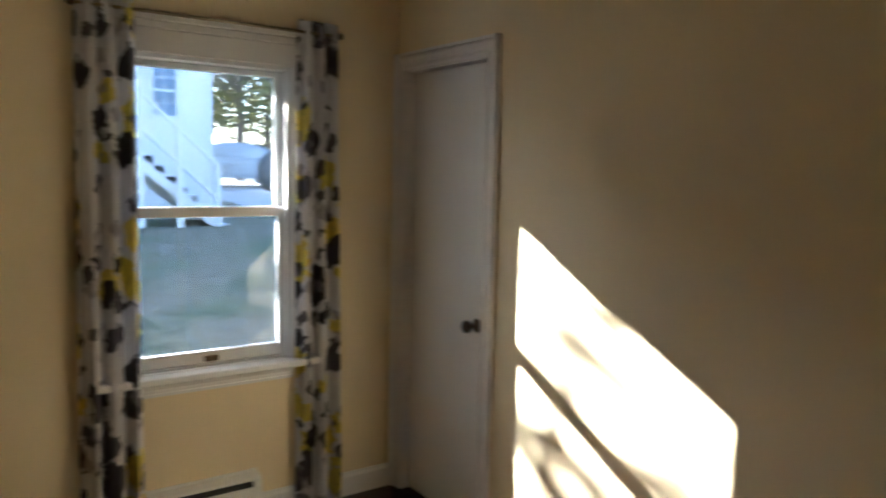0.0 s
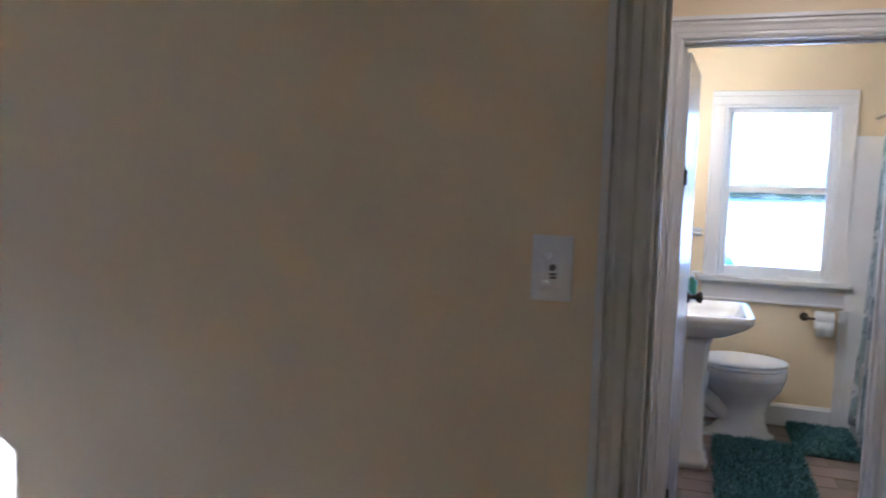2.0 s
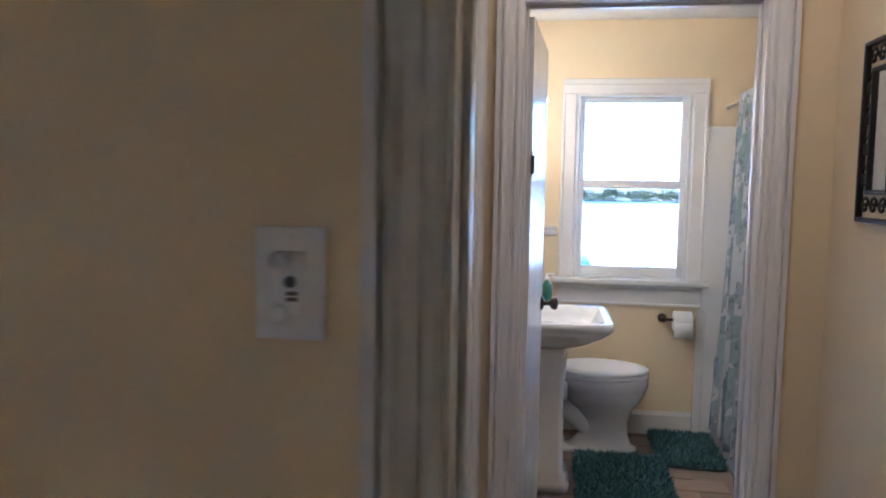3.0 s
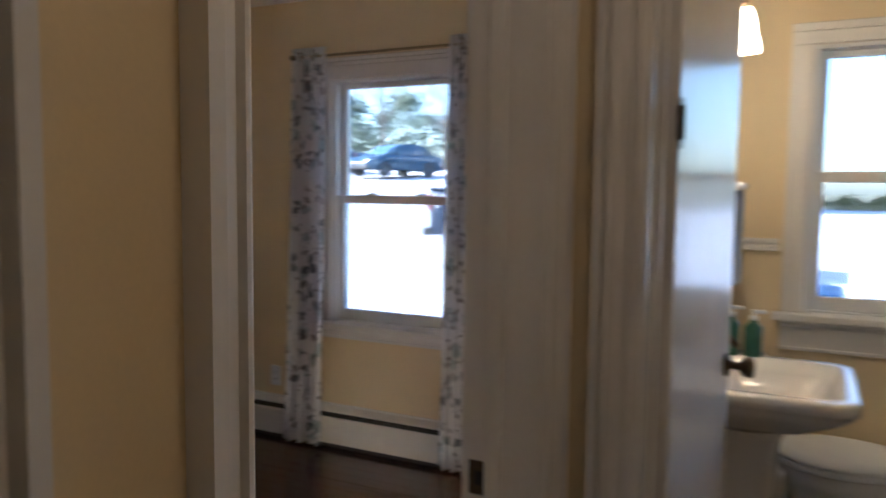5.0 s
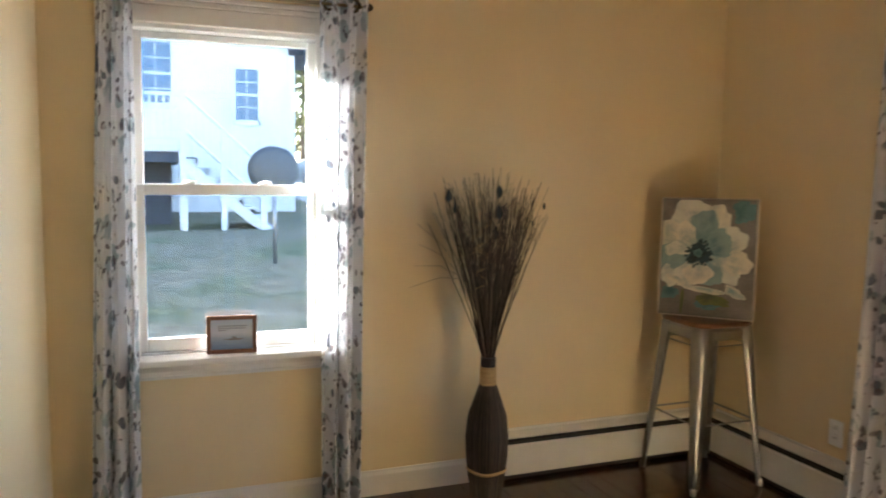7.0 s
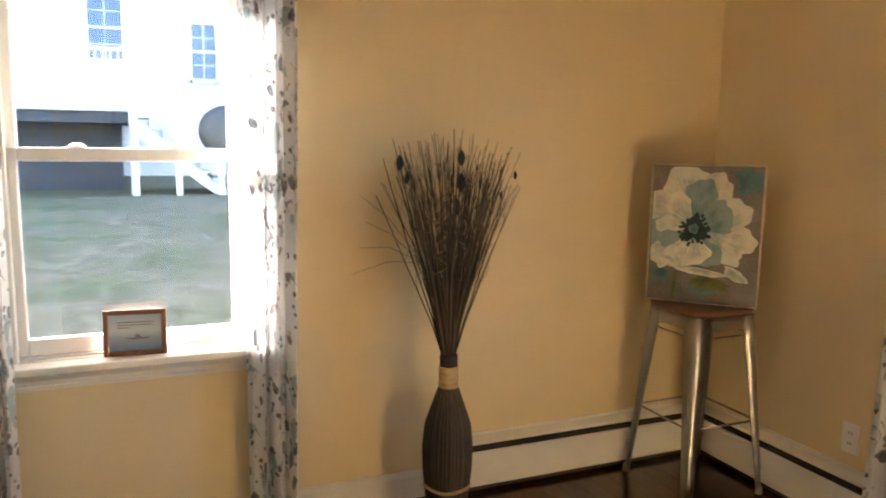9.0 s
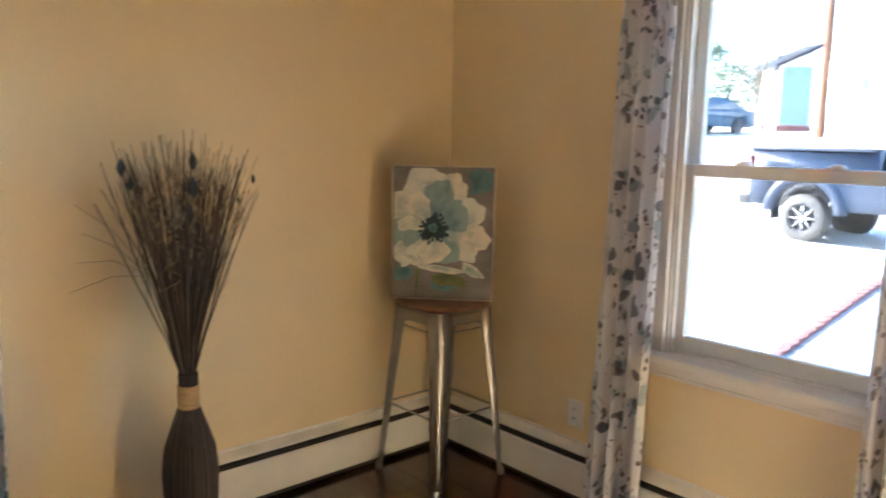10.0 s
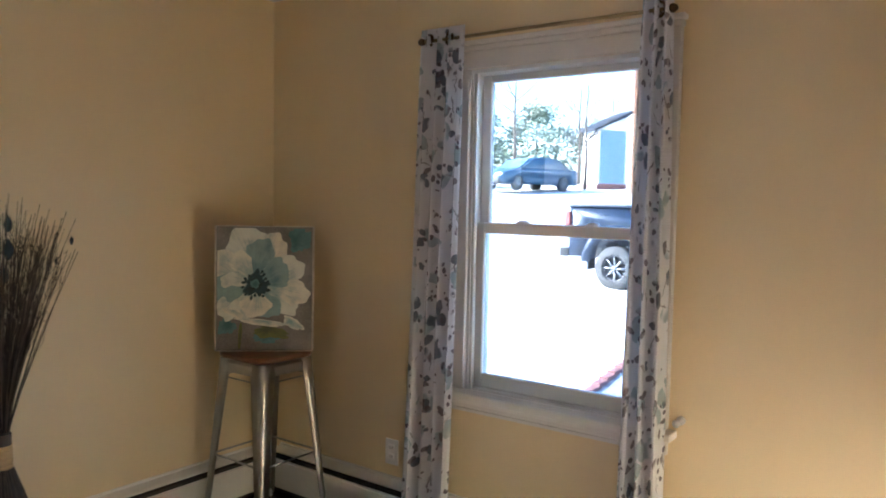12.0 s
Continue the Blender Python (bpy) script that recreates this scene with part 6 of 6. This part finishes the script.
def blue_shed(m):
    """A narrow shed: local x along its gable end, which faces -y."""
    s = thing("blue_shed", "narrow blue clapboard shed with a dark roof", "shed", m)
    part("wall", box_bm((0, 0, -0.4), (1.5, 1.5, 2.75)), M_SIDING, s, "white side walls")
    clapboard(s, "x", 0.0, 0.08, 1.42, 0.28, 2.75, M_BLUESIDE, 0.14, -1)
    part("base", box_bm((-0.03, -0.04, -0.4), (1.53, 1.52, 0.26)), M_BRICKRED, s, "dull red base course")
    for x in (-0.03, 1.42):
        part("corner_board", box_bm((x, -0.05, 0.26), (x + 0.11, -0.001, 2.75)), M_SIDING, s)
    bm = bmesh.new()
    extrude_profile(bm, [(-0.3, 2.66), (-0.3, 2.78), (1.8, 3.75), (1.8, 3.60)], -0.3, 1.7, "y")
    part("roof", bm, M_ROOF, s, "dark shingle roof")
    bm = bmesh.new()
    ring_skin(bm, [[Vector((0.0, y, 2.75)), Vector((1.5, y, 2.75)), Vector((1.5, y, 3.40)), Vector((0.0, y, 2.76))] for y in (0.0, 1.5)])
    part("gable", bm, M_SIDING, s)
    return s


blue_shed(pose(-12.16, 30.0, ground_z(-12.1, 30.3) + 0.02, 0, 0, 53))
pole = thing("utility_pole", "tall brown wooden utility pole by the street", "utility pole", pose(-9.2, 27.2, ground_z(-9.2, 27.2)))
bm = bmesh.new()
lathe(bm, [(0.17, -0.3), (0.16, 0.0), (0.12, 9.5), (0.11, 9.6)], (0, 0, 0), 14)
part("post", bm, M_POLE, pole, "", True)
part("crossarm", box_bm((-1.1, -0.06, 8.6), (1.1, 0.06, 8.75)), M_POLE, pole)


def bare_tree(name, m, h, seed, label):
    rnd = random.Random(seed)
    t = thing(name, label, "tree", m)
    bm = bmesh.new()
    tube(bm, [(0, 0, -0.2), (0.05, 0, h * 0.3), (-0.05, 0.05, h * 0.62), (0.05, 0, h)], 0.02 * h, 8, 0.25)
    part("trunk", bm, M_BARK, t, "", True)
    for k in range(9):
        bm = bmesh.new()
        z, a, ln = h * rnd.uniform(0.28, 0.85), rnd.uniform(0, 6.28), h * rnd.uniform(0.2, 0.38)
        d = Vector((math.cos(a), math.sin(a), rnd.uniform(0.5, 1.2))).normalized()
        p0 = Vector((0, 0, z))
        tube(bm, [p0, p0 + d * ln * 0.5, p0 + d * ln + Vector((0, 0, 0.1 * ln))], 0.008 * h * (1.1 - z / h * 0.6), 5, 0.3)
        for j in range(5):
            q = p0 + d * ln * rnd.uniform(0.3, 0.95)
            e = Vector((rnd.uniform(-1, 1), rnd.uniform(-1, 1), rnd.uniform(0.2, 1))).normalized()
            tube(bm, [q, q + e * ln * 0.4], 0.0026 * h, 4, 0.4)
        part("limb", bm, M_BARK, t)
    return t


def leafy_tree(name, m, h, r, seed, mat, label, cone=True, leaves=3200):
    rnd = random.Random(seed)
    t = thing(name, label, "tree", m)
    bm = bmesh.new()
    tube(bm, [(0, 0, -0.2), (0.04, 0.02, h * 0.5), (0, 0, h * 0.95)], 0.03 * h ** 0.9, 8, 0.2)
    part("trunk", bm, M_BARK, t, "", True)
    vs, fs = [], []
    clumps = []
    for _ in range(46):
        f = rnd.random() ** 0.8
        z = h * (0.18 + 0.8 * f)
        rr = r * ((1.05 - f) if cone else math.sin(math.pi * min(1, 0.15 + 0.85 * f)) ** 0.6) * rnd.uniform(0.45, 1.1)
        a = rnd.uniform(0, 6.28)
        clumps.append((rr * math.cos(a), rr * math.sin(a), z, r * rnd.uniform(0.14, 0.30)))
    for _ in range(leaves):
        cx, cy, cz, cr = clumps[rnd.randrange(len(clumps))]
        p = Vector((cx + rnd.gauss(0, cr), cy + rnd.gauss(0, cr), cz + rnd.gauss(0, cr * 0.55)))
        u = Vector((rnd.uniform(-1, 1), rnd.uniform(-1, 1), rnd.uniform(-0.6, 0.6))).normalized() * (0.05 * r + 0.05)
        w = Vector((rnd.uniform(-1, 1), rnd.uniform(-1, 1), rnd.uniform(-1, 1))).normalized() * (0.03 * r + 0.02)
        b = len(vs)
        vs += [p - u, p + w, p + u, p - w]
        fs.append((b, b + 1, b + 2, b + 3))
    me = bpy.data.meshes.new("crown")
    me.from_pydata(vs, [], fs)
    me.materials.append(mat)
    c = new("crown", me)
    c.parent = t
    c["kind"] = "stuff"
    return t


def put(x, y):
    return pose(x, y, ground_z(x, y))


for k in range(6):
    leafy_tree("shrub", put(1.5 + 1.7 * k, 41.5 + 0.3 * (k % 2)), 0.62, 0.9, 80 + k, M_SHRUB, "low green shrub on the bank across the street", False, 700)


for k, (x, y, h) in enumerate(((-18.5, 33, 6.0), (-15.6, 35, 5.2), (-14.6, 37, 5.0), (-12.45, 29.3, 4.8), (-23, 34, 6))):
    bare_tree("bare_tree", put(x, y), h, k, "leafless grey winter tree across the street")
for k, (x, y, h, r) in enumerate(((-29, 54, 6.4, 2.8), (-24.5, 56, 5.4, 2.5), (-34, 52, 6.2, 2.8), (-40, 50, 6.5, 3.0), (-21, 58, 5.0, 2.2))):
    leafy_tree("pine_tree", put(x, y), h, r, 40 + k, M_PINE, "pale green pine tree beyond the street", k % 2 == 1, 3400)
for k, (x, y, h, r) in enumerate(((-27, 6.5, 7.5, 3.4), (-33, 10.5, 8.5, 4.0), (-30, 3.2, 7.0, 3.0))):
    leafy_tree("yellow_tree", put(x, y), h, r, 60 + k, M_SHRUB, "yellow-green leafy tree beyond the white house", False, 2600)
bare_tree("bare_tree", put(-24.5, 4.4), 9.0, 21, "dark tree trunk beside the parked car")

leafy_tree("sparse_tree", put(-9.0, -11.1), 8.6, 2.0, 33, M_SHRUB, "thin-leaved tree that dapples the bedroom window", False, 480)
leafy_tree("sparse_tree", put(-9.0, -9.5), 6.5, 1.1, 37, M_SHRUB, "thin-leaved small tree outside the bedroom window", False, 820)

# ---- floor pieces, last ----
rndf = random.Random(5)
BOARD = 0.083


def shared_box(name, lx, ly, lz, mat, inset=0.0015):
    me = bpy.data.meshes.new(name)
    bmx = box_bm((-lx / 2, -ly / 2, -lz), (lx / 2, ly / 2, -inset))
    top = [(-lx / 2 + inset, -ly / 2 + inset, 0), (lx / 2 - inset, -ly / 2 + inset, 0), (lx / 2 - inset, ly / 2 - inset, 0), (-lx / 2 + inset, ly / 2 - inset, 0)]
    bmx.free()
    low = [(sx * lx / 2, sy * ly / 2, z) for z in (-lz, -inset) for sx, sy in ((-1, -1), (1, -1), (1, 1), (-1, 1))]
    vs = low + top
    fs = [(3, 2, 1, 0), (8, 9, 10, 11)] + [(i, (i + 1) % 4, 4 + (i + 1) % 4, 4 + i) for i in range(4)] + [(4 + i, 4 + (i + 1) % 4, 8 + (i + 1) % 4, 8 + i) for i in range(4)]
    me.from_pydata(vs, [], fs)
    me.materials.append(mat)
    return me


def lay_boards(x0, x1, y0, y1, lengths):
    """Narrow boards along x in staggered rows, each an object on a shared mesh."""
    rows = int((y1 - y0) / BOARD)
    width = (y1 - y0) / rows
    for r in range(rows):
        cut = lengths[r % len(lengths)]
        xs = [x0] + [x0 + c * (x1 - x0) for c in cut] + [x1]
        for a, b in zip(xs, xs[1:]):
            key = ("board", round(b - a, 4), round(width, 5))
            if key not in MESHES:
                MESHES[key] = shared_box("board", b - a - 0.0004, width - 0.0004, 0.012, M_FLOOR, 0.0007)
            ob = new("plank", MESHES[key])
            ob.location = ((a + b) / 2, y0 + width * (r + 0.5), 0)
            ob.parent = floor


MESHES = {}
CUTS = [(0.31, 0.72), (0.16, 0.55, 0.9), (0.45, 0.8), (0.25, 0.62), (0.38, 0.86), (0.1, 0.5)]
lay_boards(0.001, PX1 - 0.01, -3.139, -0.001, CUTS)
lay_boards(PX1 - 0.009, 4.244, -3.80, -2.07, [(0.4,), (0.75,), (0.2,)])
bm = bmesh.new()
bx(bm, (0.001, SY + 0.001, -0.012), (EX - 0.001, -3.801, 0.0))
bx(bm, (0.001, -3.70, -0.012), (PX0 - 0.001, -3.24, 0.0))
ob = part("bedroom_boards", bm, M_FLOOR, floor)
tiles = structure("bathroom_floor", box_bm((PX1 + 0.001, -2.069, -0.012), (4.40, -0.001, 0.004)), M_GROUT, "brown slate tile bathroom floor", "floor")
tm = shared_box("tile", 0.297, 0.147, 0.006, M_TILE, 0.002)
for j in range(13):
    for i in range(5):
        x = PX1 + 0.07 + 0.302 * i - (0.151 if j % 2 else 0)
        y = -1.99 + 0.152 * j
        if x - 0.149 > PX1 and x + 0.149 < 4.39:
            ob = new("tile", tm)
            ob.location = (x, y, 0.0085)
            ob.parent = tiles
